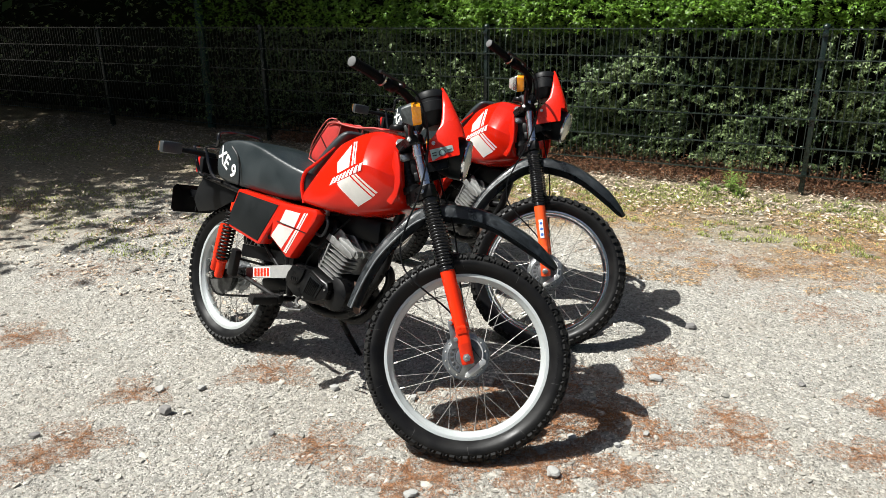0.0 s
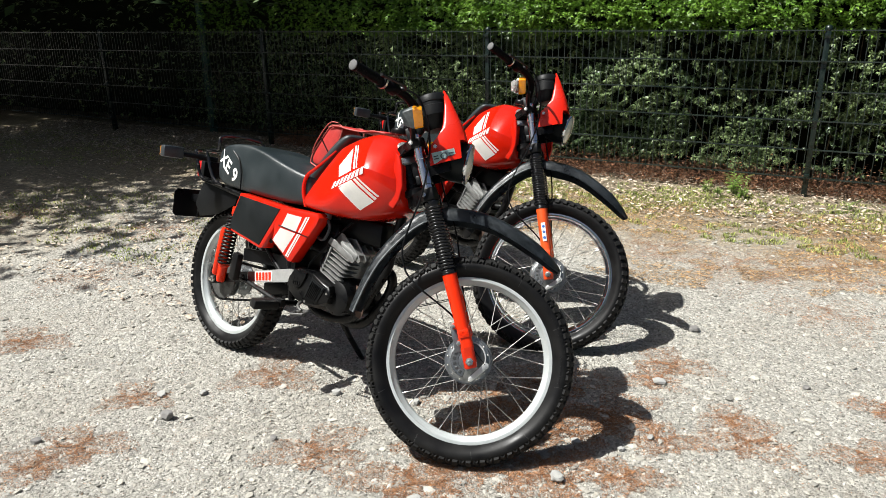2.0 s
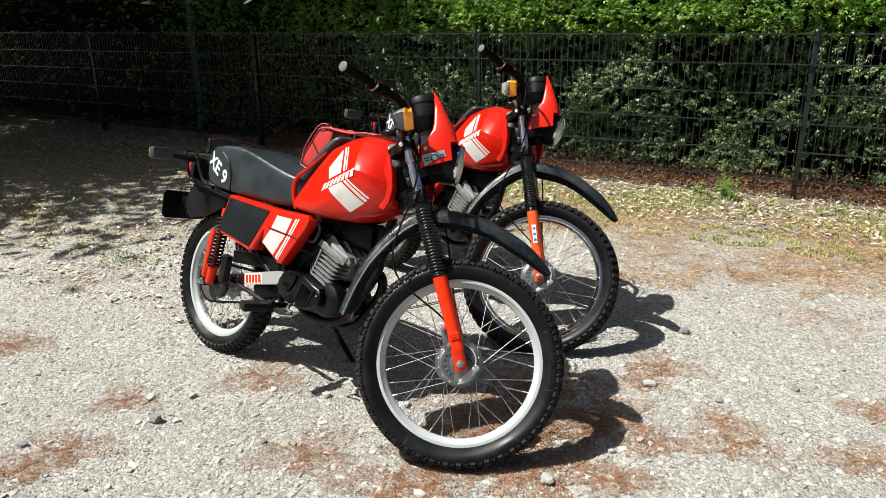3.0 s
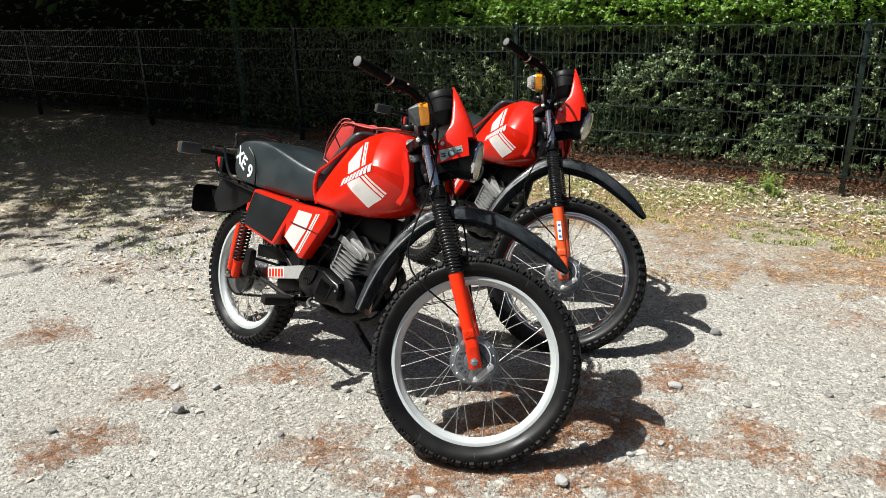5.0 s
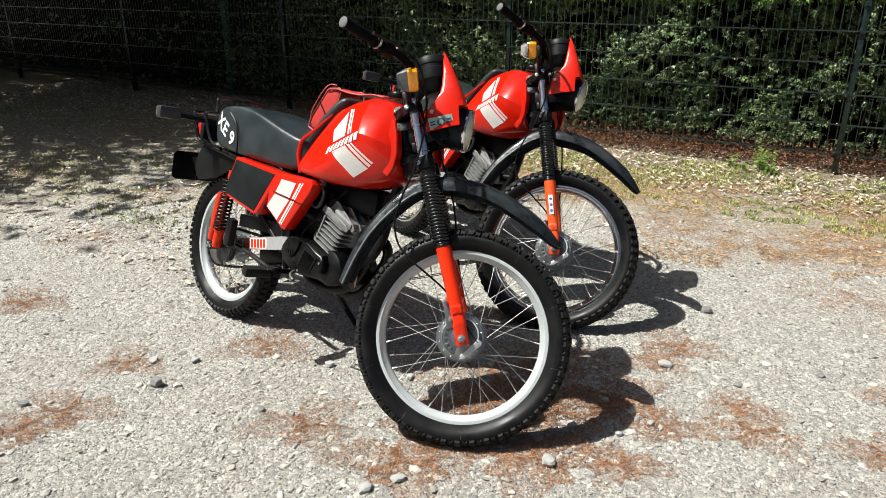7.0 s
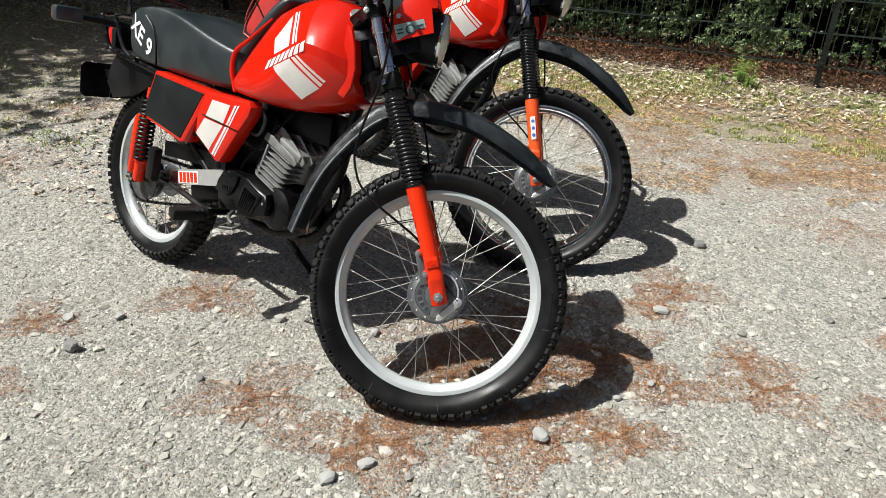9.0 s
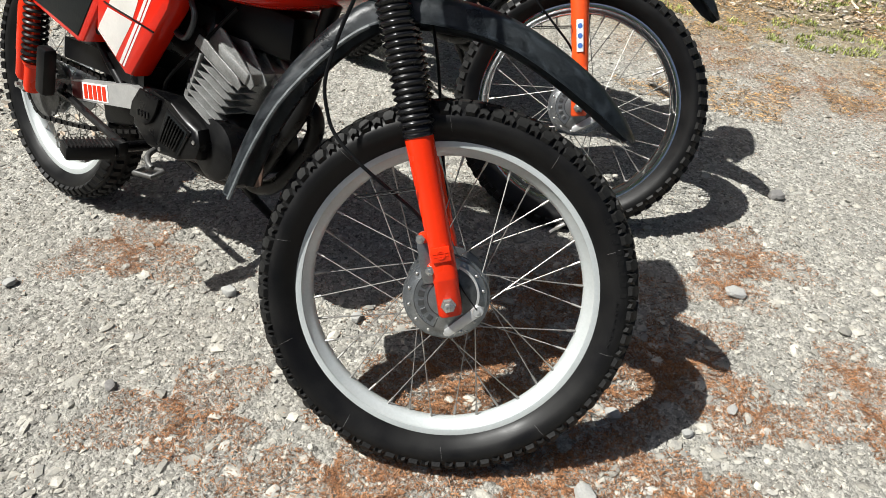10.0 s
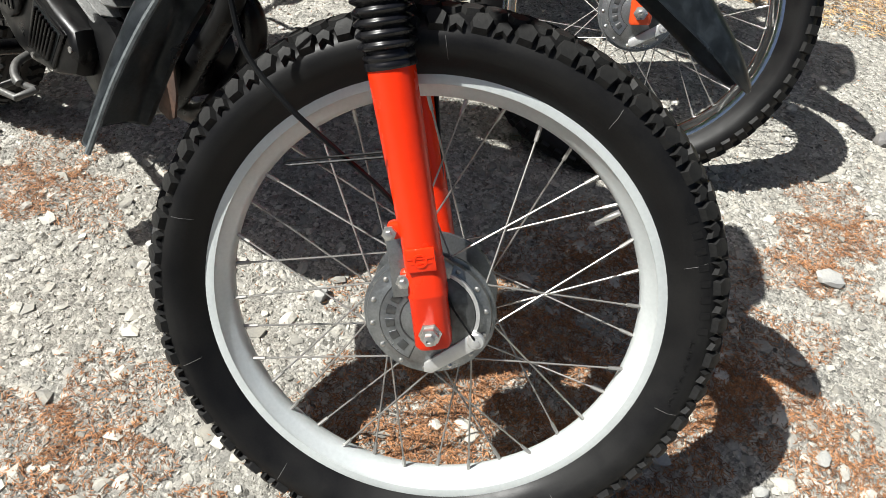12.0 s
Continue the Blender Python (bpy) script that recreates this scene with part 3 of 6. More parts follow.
hedge_part("lower_foliage", (130000, 0.14, 1.14, 0.027, -2.2, 6.5, 0.24, -0.06, 0.15), HEDGE, "sparse grey-green sprays with gaps")
hedge_part("upper_foliage", (56000, 1.10, 1.80, 0.036, -2.2, 6.5, 0.20, -0.22, -0.20), HEDGE_TOP, "dense light green sprays")
hedge_part("far_foliage", (15000, 0.12, 2.1, 0.06, 6.5, 15.0, 0.30, -0.25, -0.1), HEDGE, "shaded dark green sprays")
hedge_part("end_foliage", (9000, 0.12, 2.1, 0.07, -4.5, -2.2, 0.30, -0.25, -0.1), HEDGE, "dark green sprays")
# unseen top, raised so that the hedge blocks more sky light
hedge_part("crest_foliage", (9000, 1.78, 3.3, 0.08, -4.5, 15.0, 0.35, -0.6, -0.3), HEDGE_TOP, "light green sprays along the top")
# near-black shell whose colour stands in for the deep shade between the leaves
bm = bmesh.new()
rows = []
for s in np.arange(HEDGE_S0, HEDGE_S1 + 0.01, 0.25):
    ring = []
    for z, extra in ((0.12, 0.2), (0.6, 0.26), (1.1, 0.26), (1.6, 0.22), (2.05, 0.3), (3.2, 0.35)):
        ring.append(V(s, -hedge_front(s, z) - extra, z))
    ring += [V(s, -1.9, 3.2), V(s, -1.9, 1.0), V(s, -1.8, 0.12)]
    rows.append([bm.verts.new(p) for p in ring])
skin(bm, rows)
part("interior", bm, material("hedge_shade_shell", (0.004, 0.006, 0.003), (0.008, 0.009, 0.005), rough=0.95, spec=0.02, scale=8, fine=60, bump=0.5), hedge, "near-black shell standing in for the shade inside the hedge", smooth=180)
bm = bmesh.new()
for k in range(70):
    s, z = rng.uniform(-2, 6.5), rng.uniform(0.0, 0.5)
    y = -0.42 - rng.uniform(0, 0.1)
    top = V(s + rng.normal(0, 0.2), y + rng.uniform(0.0, 0.22), z + rng.uniform(0.4, 0.9))
    tube(bm, [(s, y, z), V(s, y, z).lerp(top, 0.5) + V(rng.normal(0, 0.04), 0.02, 0), top], [0.008, 0.006, 0.003], 5)
part("branches", bm, TWIG, hedge, "thin brown branches")

# ---- litter, dead twigs and grass along the fence ----
def strip(n, s0, s1, d0, d1, power=1.0):
    """Random places along the fence; d: metres in front of it."""
    s, d = rng.uniform(s0, s1, n), d0 + (d1 - d0) * rng.random(n) ** power
    p = np.array(FENCE_A)[None] + s[:, None] * np.array(FENCE_U) - d[:, None] * np.array(FENCE_N)
    return p[:, 0], p[:, 1], d


x, y, d = strip(32000, -4.5, 9.0, -0.30, 1.0, 1.7)
x2, y2, d = strip(16000, 2.0, 10.0, 0.5, 3.6, 1.4)
x, y = np.concatenate([x, x2]), np.concatenate([y, y2])
n = len(x)
leaf = np.array([(-1, 0, 0.0), (-0.3, 0.45, 0.16), (0.5, 0.34, 0.1), (1, 0, 0.3), (0.5, -0.34, 0.12), (-0.3, -0.45, 0.2)])
v = leaf[None] * ((0.005 + 0.017 * rng.random(n) ** 1.5)[:, None] * np.stack([np.ones(n), rng.uniform(0.7, 1.2, n), rng.uniform(0.3, 1.3, n)], 1))[:, None, :]
v = np.einsum("nij,nkj->nki", turns(n, 0.6), v) + np.stack([x, y, heights(x, y) + rng.uniform(0.004, 0.03, n)], 1)[:, None]
f = (np.array([(0, 1, 2, 5), (5, 2, 3, 4)])[None] + 6 * np.arange(n)[:, None, None]).reshape(-1, 4)
scatter("leaf_litter", v, f, DRY_LEAF, "dry curled brown leaves lying along the fence", "litter")

x, y, d = strip(40000, -3.6, 5.0, -0.26, 0.03)
n = len(x)
ln = rng.uniform(0.010, 0.030, n)
base = np.array([(0, -0.20, 0), (1, 0, 0.12), (0.1, 0.26, 0), (0.45, 0, 0.25)])
v = np.einsum("nij,nkj->nki", turns(n, 1.4), base[None] * ln[:, None, None]) + np.stack([x, y, np.abs(rng.normal(0, 0.075, n)) + 0.006], 1)[:, None]
f = (np.array([(0, 1, 3), (1, 2, 3)])[None] + 4 * np.arange(n)[:, None, None]).reshape(-1, 3)
scatter("dead_twigs", v, f, BROWN_TWIGS, "dead red-brown leaves and twigs under the hedge", "litter")


x, y, d = strip(110000, -4.0, 2.6, 0.5, 2.2)
keep = np.array([noise.noise((a * 1.6, b * 1.6, 7.0)) + 0.6 * noise.noise((a * 7, b * 7, 3)) > -0.46 + abs(c - 1.06) * 1.0 for a, b, c in zip(x, y, d)])
x, y = x[keep], y[keep]
n = len(x)
ln, wd = rng.uniform(0.005, 0.014, n), rng.uniform(0.0009, 0.0020, n)
base = np.array([(-1, -1, 0), (1, -0.3, 0.4), (-0.2, 1, 0), (-1, 0.6, 0.9)], float)
v = np.einsum("nij,nkj->nki", turns(n, 0.3), base[None] * np.stack([ln, wd, wd], 1)[:, None, :]) + np.stack([x, y, heights(x, y) + rng.uniform(0.003, 0.01, n)], 1)[:, None, :]
f = np.array([(0, 1, 3), (1, 2, 3)])
scatter("straw_litter", v, (f[None] + 4 * np.arange(n)[:, None, None]).reshape(-1, 3), material("tan_straw", (0.44, 0.275, 0.115), (0.16, 0.085, 0.035), rough=0.75, scale=20, bump=0, vary=0.9),
        "tan dry stalks and needles between grass and gravel", "litter")


def blades(name, x, y, lo, hi, wide, mat, label):
    n = len(x)
    h, az, bend = rng.uniform(lo, hi, n), rng.uniform(0, 2 * np.pi, n), rng.uniform(0.2, 1.3, n)
    ca, sa = np.cos(az), np.sin(az)
    w = wide * rng.uniform(0.6, 1.3, n)
    rows = []
    for u in (0.0, 0.55, 1.0):
        off, up, ww = bend * h * u * u * 0.8, h * u * (1 - 0.3 * bend * u), w * (1 - u * 0.95)
        for sgn in (-1, 1):
            rows.append(np.stack([x + ca * off - sa * ww * sgn, y + sa * off + ca * ww * sgn, heights(x, y) + up], 1))
    v = np.stack(rows, 1)
    f = (np.array([(0, 1, 3, 2), (2, 3, 5, 4)])[None] + 6 * np.arange(n)[:, None, None]).reshape(-1, 4)
    scatter(name, v, f, mat, label, "grass")


x, y, d = strip(95000, -3.6, 4.2, 0.10, 1.35, 1.0)
keep = np.array([0.7 * noise.noise((a * 1.7, b * 1.7, 2.0)) + noise.noise((a * 9, b * 9, 5)) > -0.30 + abs(c - 0.62) * 0.85 for a, b, c in zip(x, y, d)])
blades("grass", x[keep], y[keep], 0.008, 0.030, 0.0034, GRASS, "short thin yellow-green grass between litter and gravel")
x, y, d = strip(40000, 3.0, 9.0, 0.35, 3.2, 1.0)
keep = np.array([0.8 * noise.noise((a * 0.9, b * 0.9, 4.0)) + 0.8 * noise.noise((a * 5, b * 5, 9)) > 0.12 for a, b in zip(x, y)])
blades("mossy_grass", x[keep], y[keep], 0.008, 0.028, 0.0035, GRASS, "patchy olive grass and moss under the trees")

def weed(at, stems, tall, seed):
    """A leafy weed: arching stems with pairs of pointed leaves."""
    r = random.Random(seed)
    plant = thing("weed", at, "fresh green leafy weed growing at the fence", "weed", "weeds at the fence")
    bm, green = bmesh.new(), bmesh.new()
    for k in range(stems):
        a, h, lean = r.uniform(0, 2 * math.pi), tall * r.uniform(0.45, 1.0), r.uniform(0.15, 0.75)
        out = V(math.cos(a), math.sin(a), 0)
        pts = smooth_path([V(0, 0, 0) + out * 0.015, out * lean * h * 0.35 + V(0, 0, h * 0.6), out * lean * h + V(0, 0, h)], 5)
        tube(bm, pts, [0.0022, 0.0012], 5)
        for i, p in enumerate(pts[2:]):
            for sg in (-1, 1):
                b = a + sg * r.uniform(0.6, 1.5)
                d, size = V(math.cos(b), math.sin(b), r.uniform(-0.1, 0.5)).normalized(), tall * r.uniform(0.16, 0.30) * (1 - 0.05 * i)
                side = d.cross(V(0, 0, 1)).normalized() * size * 0.17
                q = [p, p + d * size * 0.45 + side + V(0, 0, size * 0.05), p + d * size - V(0, 0, size * 0.12), p + d * size * 0.45 - side + V(0, 0, size * 0.05)]
                mid = p + d * size * 0.5 - V(0, 0, size * 0.03)
                vs = [green.verts.new(c) for c in q] + [green.verts.new(mid)]
                for i0, i1 in ((0, 1), (1, 2), (2, 3), (3, 0)):
                    green.faces.new((vs[i0], vs[i1], vs[4]))
    part("stem", bm, WEED_STEM, plant)
    tagged(part("foliage", green, WEED_LEAF, plant, smooth=0), kind="stuff")


WEED_LEAF, WEED_STEM = leaf_material("weed_leaf", (0.16, 0.27, 0.045), (0.26, 0.38, 0.085)), material("weed_stem", (0.14, 0.2, 0.05), rough=0.6)
for s, d, stems, tall in ((0.45, 0.20, 10, 0.19), (0.38, 0.27, 7, 0.13), (0.55, 0.26, 6, 0.12), (0.64, 0.15, 5, 0.13), (-0.28, 0.30, 4, 0.10), (1.25, 0.35, 3, 0.07)):
    p = FENCE_A + FENCE_U * s - FENCE_N * d
    weed(Matrix.Translation((p.x, p.y, ground_height(p.x, p.y) - 0.005)), stems, tall, int(s * 100) + 500)

# ---- unseen trees: the first shades the yard, the others are added to block light ----
def tree(x, y, height, spread, low, leaves, seed, label):
    r = np.random.default_rng(seed)
    ob = thing("tree", Matrix.Translation((x, y, 0)), label, "tree", "trees round the yard")
    bm = tube(bmesh.new(), [(0, 0, -0.2), (0.1, 0.05, height * 0.3), (0.0, 0.15, height * 0.6), (0.1, 0, height * 0.95)], [0.32, 0.24, 0.16, 0.03], 12, 5)
    tips = []
    for k in range(34):
        a, z = r.uniform(0, 2 * math.pi), r.uniform(low, height * 0.9)
        reach = spread * (0.55 + 0.45 * r.random()) * math.sqrt(max(0.1, 1 - ((z - low) / (height - low)) ** 1.5))
        end = V(math.cos(a) * reach, math.sin(a) * reach, z + r.uniform(-0.2, 0.7))
        mid = V(math.cos(a + 0.2) * reach * 0.5, math.sin(a + 0.2) * reach * 0.5, z + 0.3)
        tube(bm, [(0, 0.1, z - 0.6), mid, end], [0.08, 0.045, 0.012], 6, 3)
        tips += [V(0, 0.1, z - 0.6).lerp(mid, 0.7), mid, mid.lerp(end, 0.5), end]
    part("trunk", bm, BARK, ob)
    c = np.array([p[:] for p in tips])[r.integers(0, len(tips), leaves)] + r.normal(0, 1, (leaves, 3)) * np.array([0.6, 0.6, 0.28])
    c[:, 2] = np.maximum(c[:, 2], low - 0.5)
    sz = r.uniform(0.05, 0.11, leaves)
    q = np.array([(-1, 0, 0), (0, 0.55, 0.1), (1, 0, -0.1), (0, -0.55, 0.1)], float)[None] * sz[:, None, None]
    v = np.einsum("nij,nkj->nki", turns(leaves, 0.9), q) + c[:, None]
    me = bpy.data.meshes.new("crown")
    me.from_pydata(v.reshape(-1, 3).tolist(), [], (np.arange(4)[None] + 4 * np.arange(leaves)[:, None]).tolist())
    me.materials.append(TREE_LEAF)
    tagged(link("crown", me, ob, smooth=0), kind="stuff")


tree(-8.2, 4.2, 8.5, 4.4, 2.3, 15500, 3, "broad leafy tree shading the yard and hedge")
tree(-5.2, 7.7, 9.5, 4.7, 1.9, 33000, 5, "unseen broad leafy tree added beyond the hedge to shade it")
tree(-14.0, -3.0, 8.0, 4.0, 2.2, 14000, 8, "unseen leafy tree added at the yard's edge to block light")
tree(-14.5, 3.0, 9.0, 4.6, 1.6, 20000, 21, "unseen leafy tree added at the yard's edge to block light")
# next two: behind the camera, added to cut sky light and darken reflections
tree(-2.5, -11.0, 9.0, 4.5, 1.6, 12000, 23, "unseen leafy tree added at the yard's edge to block light")
tree(6.5, -10.0, 8.5, 4.5, 1.6, 12000, 27, "unseen leafy tree added at the yard's edge to block light")
tree(-11.8, 8.3, 9.5, 5.2, 2.2, 30000, 13, "unseen broad leafy tree added to darken the end of the hedge")

# ---- motorcycles ----
from mathutils.bvhtree import BVHTree

FORK = Matrix(((0.7312, -0.5279, -0.4321, 1.198), (0.5602, 0.8261, -0.0611, 0.015), (0.3892, -0.1973, 0.8998, 0.2795), (0, 0, 0, 1)))
FORK_SECOND = Matrix(((0.6763, -0.5977, -0.4305, 1.1903), (0.6554, 0.755, -0.0185, -0.0118), (0.3361, -0.2696, 0.9024, 0.2808), (0, 0, 0, 1)))  # origin: front wheel's centre; z up the legs, y along the axle
FRONT_RIM, FRONT_TYRE, REAR_RIM, REAR_TYRE = 0.2545, 0.318, 0.2268, 0.289


def tyre(rim, outer, half, count, rows, knob, seed):
    """A treaded tyre about the y axis. rows: (y, lean of the block outwards, phase, outline of the block in metres along and across)."""
    r = random.Random(seed)
    crown = outer - 0.008
    sec = [(rim - 0.004, -half * 0.54), (rim + 0.005, -half * 0.70), (rim + 0.013, -half * 0.88), ((rim + crown) / 2 - 0.003, -half), (crown - 0.021, -half * 0.985), (crown - 0.013, -half * 0.87), (crown - 0.006, -half * 0.67), (crown - 0.0015, -half * 0.4), (crown, -half * 0.15)]
    sec += [(a, -b) for a, b in reversed(sec)]
    carcass = lathe(bmesh.new(), sec + [(rim - 0.012, 0)], AXLE, 120, loop=True)
    bm = bmesh.new()
    for y, lean, phase, outline in rows:
        for k in range(count):
            a = 2 * math.pi * (k + phase + r.uniform(-0.03, 0.03)) / count
            tread_block(bm, a, y, lean, outline, crown, half, knob * r.uniform(0.88, 1.06), r.uniform(-0.08, 0.08))
    return carcass, bm


def tread_block(bm, a, y, lean, outline, crown, half, tall, tip):
    """One rubber block at the angle a round the tyre."""
    base = float(np.interp(min(abs(y) / half, 1), [0, 0.15, 0.4, 0.67, 0.87, 1], [crown, crown, crown - 0.0015, crown - 0.006, crown - 0.013, crown - 0.023])) - 0.002
    rad, tan, side = V(math.cos(a), 0, math.sin(a)), V(-math.sin(a), 0, math.cos(a)), V(0, 1, 0)
    nrm = (rad * math.cos(lean) + side * math.sin(lean)).normalized()
    across = tan.cross(nrm)
    across = across if across.y * y > 0 else -across
    o = rad * base + side * y
    low, top = [], []
    for u, w in outline:
        p = o + tan * (u + tip * w) + across * w
        low.append(bm.verts.new(o + (p - o) * 0.98))
        top.append(bm.verts.new(o + (p - o) * 0.80 + nrm * tall))
    n = len(low)
    for i in range(n):
        bm.faces.new((low[i], low[(i + 1) % n], top[(i + 1) % n], top[i]))
    bm.faces.new(top)
    return bm


def knob_outline(hl, hw):
    return [(-hl, -hw * 0.8), (hl * 0.9, -hw), (hl, hw * 0.9), (-hl * 0.85, hw)]


LEVEL = Matrix(((0.966, 0.0, 0.26), (0.120, 0.887, -0.445), (-0.231, 0.461, 0.857)))  # upright while the bike leans
PENTAGON = [(-0.0114, -0.0041), (-0.0035, -0.0122), (0.0087, -0.0099), (0.0118, 0.0000), (0.0084, 0.0110), (-0.0072, 0.0116)]
WEDGE = [(-0.0081, -0.0012), (0.0000, -0.0087), (0.0090, -0.0046), (0.0084, 0.0099), (0.0017, 0.0041), (-0.0052, 0.0104)]
MIDDLE = [(-0.0122, -0.0052), (-0.0023, -0.0116), (0.0099, -0.0084), (0.0125, 0.0023), (0.0049, 0.0107), (-0.0093, 0.0084)]
ROAD_ROWS = []
for sg in (-1, 1):
    ROAD_ROWS += [(sg * 0.0335, sg * 0.80, 0.0, PENTAGON), (sg * 0.0352, sg * 0.88, 0.5, WEDGE),
                  (sg * 0.0135, sg * 0.26, 0.22 + 0.25 * (sg > 0), MIDDLE), (sg * 0.0135, sg * 0.26, 0.72 + 0.25 * (sg > 0), [(-u, w) for u, w in MIDDLE])]
KNOB_ROWS = [(-0.0365, -1.0, 0.0, knob_outline(0.0100, 0.0120)), (-0.015, -0.25, 0.5, knob_outline(0.0108, 0.0108)), (0.015, 0.25, 0.0, knob_outline(0.0108, 0.0108)), (0.0365, 1.0, 0.5, knob_outline(0.0100, 0.0120))]


def rim_ring(r, half):
    sec = [(r, half), (r + 0.001, half - 0.003), (r - 0.004, half - 0.005), (r - 0.010, half - 0.006), (r - 0.018, half * 0.45), (r - 0.018, -half * 0.45), (r - 0.010, -half + 0.006), (r - 0.004, -half + 0.005), (r + 0.001, -half + 0.003), (r, -half),
           (r - 0.007, -half - 0.0012), (r - 0.0135, -half - 0.0002), (r - 0.0150, -half + 0.0045), (r - 0.024, -half * 0.50), (r - 0.0275, -half * 0.30), (r - 0.0285, 0), (r - 0.0275, half * 0.30), (r - 0.024, half * 0.50), (r - 0.0150, half - 0.0045), (r - 0.0135, half + 0.0002), (r - 0.007, half + 0.0012)]
    return lathe(bmesh.new(), sec, AXLE, 120, loop=True)


def wheel(bike, name, at, rim, outer, half, rows, count, knob, rim_mat, rim_half, drum, seed):
    """Hub, with tyre, rim and spokes under it."""
    bm = lathe(bmesh.new(), [(0.0, -drum), (0.052, -drum), (0.054, -drum + 0.002), (0.054, -0.034), (0.071, -0.033), (0.072, -0.031), (0.071, -0.028), (0.05, -0.026), (0.044, -0.015), (0.044, 0.015), (0.05, 0.026), (0.071, 0.028), (0.072, 0.031), (0.071, 0.033), (0.04, 0.036), (0.018, 0.042), (0.0, 0.042)], AXLE, 48)
    hub = part(name, bm, CAST, bike, "cast alloy drum hub", at)
    single = [row for row in rows if rows is ROAD_ROWS and row[0] < 0]  # the side that the camera passes: block by block
    carcass, blocks = tyre(rim, outer, half, count, [row for row in rows if row not in single], knob, seed)
    part("tyre", carcass, RUBBER, hub, "black block-tread enduro tyre", smooth=75)
    tagged(part("far_tread", blocks, TREAD_RUBBER, hub, "worn rubber tread blocks", smooth=0), kind="stuff")
    r = random.Random(seed)
    for y, lean, phase, outline in single:
        alike = []
        for k in range(count):
            at = Matrix.Rotation(-2 * math.pi * (k + phase + r.uniform(-0.03, 0.03)) / count, 4, "Y")
            if k < 4:
                bm = tread_block(bmesh.new(), 0.0, y, lean, outline, outer - 0.008, half, knob * r.uniform(0.88, 1.06), r.uniform(-0.10, 0.10))
                alike.append(part("tread_block", bm, TREAD_RUBBER, hub, at=at, smooth=0).data)
            else:
                link("tread_block", alike[r.randrange(4)], hub, at=at, smooth=0)
    part("rim", rim_ring(rim, rim_half), rim_mat, hub)
    mesh = None
    for k in range(36):
        side = -1 if k % 2 else 1
        a0 = 2 * math.pi * (k + 0.25) / 36
        a1 = a0 + (0.62 if (k // 2) % 2 else -0.62)
        p1 = V((rim - 0.028) * math.cos(a0), side * 0.004, (rim - 0.028) * math.sin(a0))
        p0 = V(0.063 * math.cos(a1), side * 0.0335, 0.063 * math.sin(a1))
        d = p1 - p0
        m = Matrix.Translation(p0) @ frame_of(d).to_4x4()
        if mesh is None:
            bm = tube(bmesh.new(), [(0, 0, -0.004), (0, 0, d.length)], 0.0011, 6)
            lathe(bm, [(0, 0), (0.0022, 0.0), (0.0022, 0.016), (0, 0.017)], Matrix.Translation((0, 0, d.length - 0.016)), 6)
            mesh = part("spoke", bm, SPOKE_WIRE, hub, at=m).data
        else:
            link("spoke", mesh, hub, at=m)
    a = 0.36
    p = V((rim - 0.03) * math.cos(a), 0, (rim - 0.03) * math.sin(a))
    bm = tube(bmesh.new(), [p, p * 0.93, p * 0.925, p * 0.875], [0.0035, 0.0035, 0.0026, 0.0026], 8)
    part("valve", bm, STEEL, hub)
    return hub


def surface_of(*obs):
    """A tree to lay decals on, in the first object's parent's space."""
    deps = bpy.context.evaluated_depsgraph_get()
    verts, polys = [], []
    for ob in obs:
        ev = ob.evaluated_get(deps)
        me = ev.to_mesh()
        n = len(verts)
        verts += [ob.matrix_basis @ v.co for v in me.vertices]
        polys += [[n + i for i in p.vertices] for p in me.polygons]
        ev.to_mesh_clear()
    return BVHTree.FromPolygons(verts, polys)


def decal(tree, quad, nu=8, nv=8, off=0.0012):
    """A thin skin over a four-cornered patch (x, z) of the side that faces -y."""
    bm = bmesh.new()
    q = [Vector(p) for p in quad]
    grid = []
    for j in range(nv + 1):
        row = []
        for i in range(nu + 1):
            u, w = i / nu, j / nv
            p = (q[0] * (1 - u) + q[1] * u) * (1 - w) + (q[3] * (1 - u) + q[2] * u) * w
            hit, nrm, _, _ = tree.ray_cast(V(p.x, -0.6, p.y), V(0, 1, 0))
            row.append(bm.verts.new(hit + (nrm if nrm.y < 0 else -nrm) * off) if hit else None)
        grid.append(row)
    for a, b in zip(grid, grid[1:]):
        for i in range(nu):
            f = (a[i], a[i + 1], b[i + 1], b[i])
            if all(f):
                bm.faces.new(f)
    bmesh.ops.solidify(bm, geom=list(bm.faces), thickness=0.0006)
    return bm


def lettering(text, size, tree, at, bold=0.0):
    """Letters laid on the side that faces -y; at maps the text's plane to (x, z)."""
    cu = bpy.data.curves.new("text", "FONT")
    cu.body, cu.size, cu.offset = text, size, bold
    cu.align_x = cu.align_y = "CENTER"
    ob = new("text", cu)
    me = bpy.data.meshes.new_from_object(ob.evaluated_get(bpy.context.evaluated_depsgraph_get()))
    bpy.data.objects.remove(ob)
    bm = bmesh.new()
    bm.from_mesh(me)
    bpy.data.meshes.remove(me)
    bmesh.ops.triangulate(bm, faces=bm.faces)
    for v in bm.verts:
        p = at @ V(v.co.x, v.co.y, 0)
        hit, nrm, _, _ = tree.ray_cast(V(p.x, -0.6, p.y), V(0, 1, 0))
        v.co = (hit or tree.find_nearest(V(p.x, -0.12, p.y))[0]) + V(0, -0.0018, 0)
    return bm


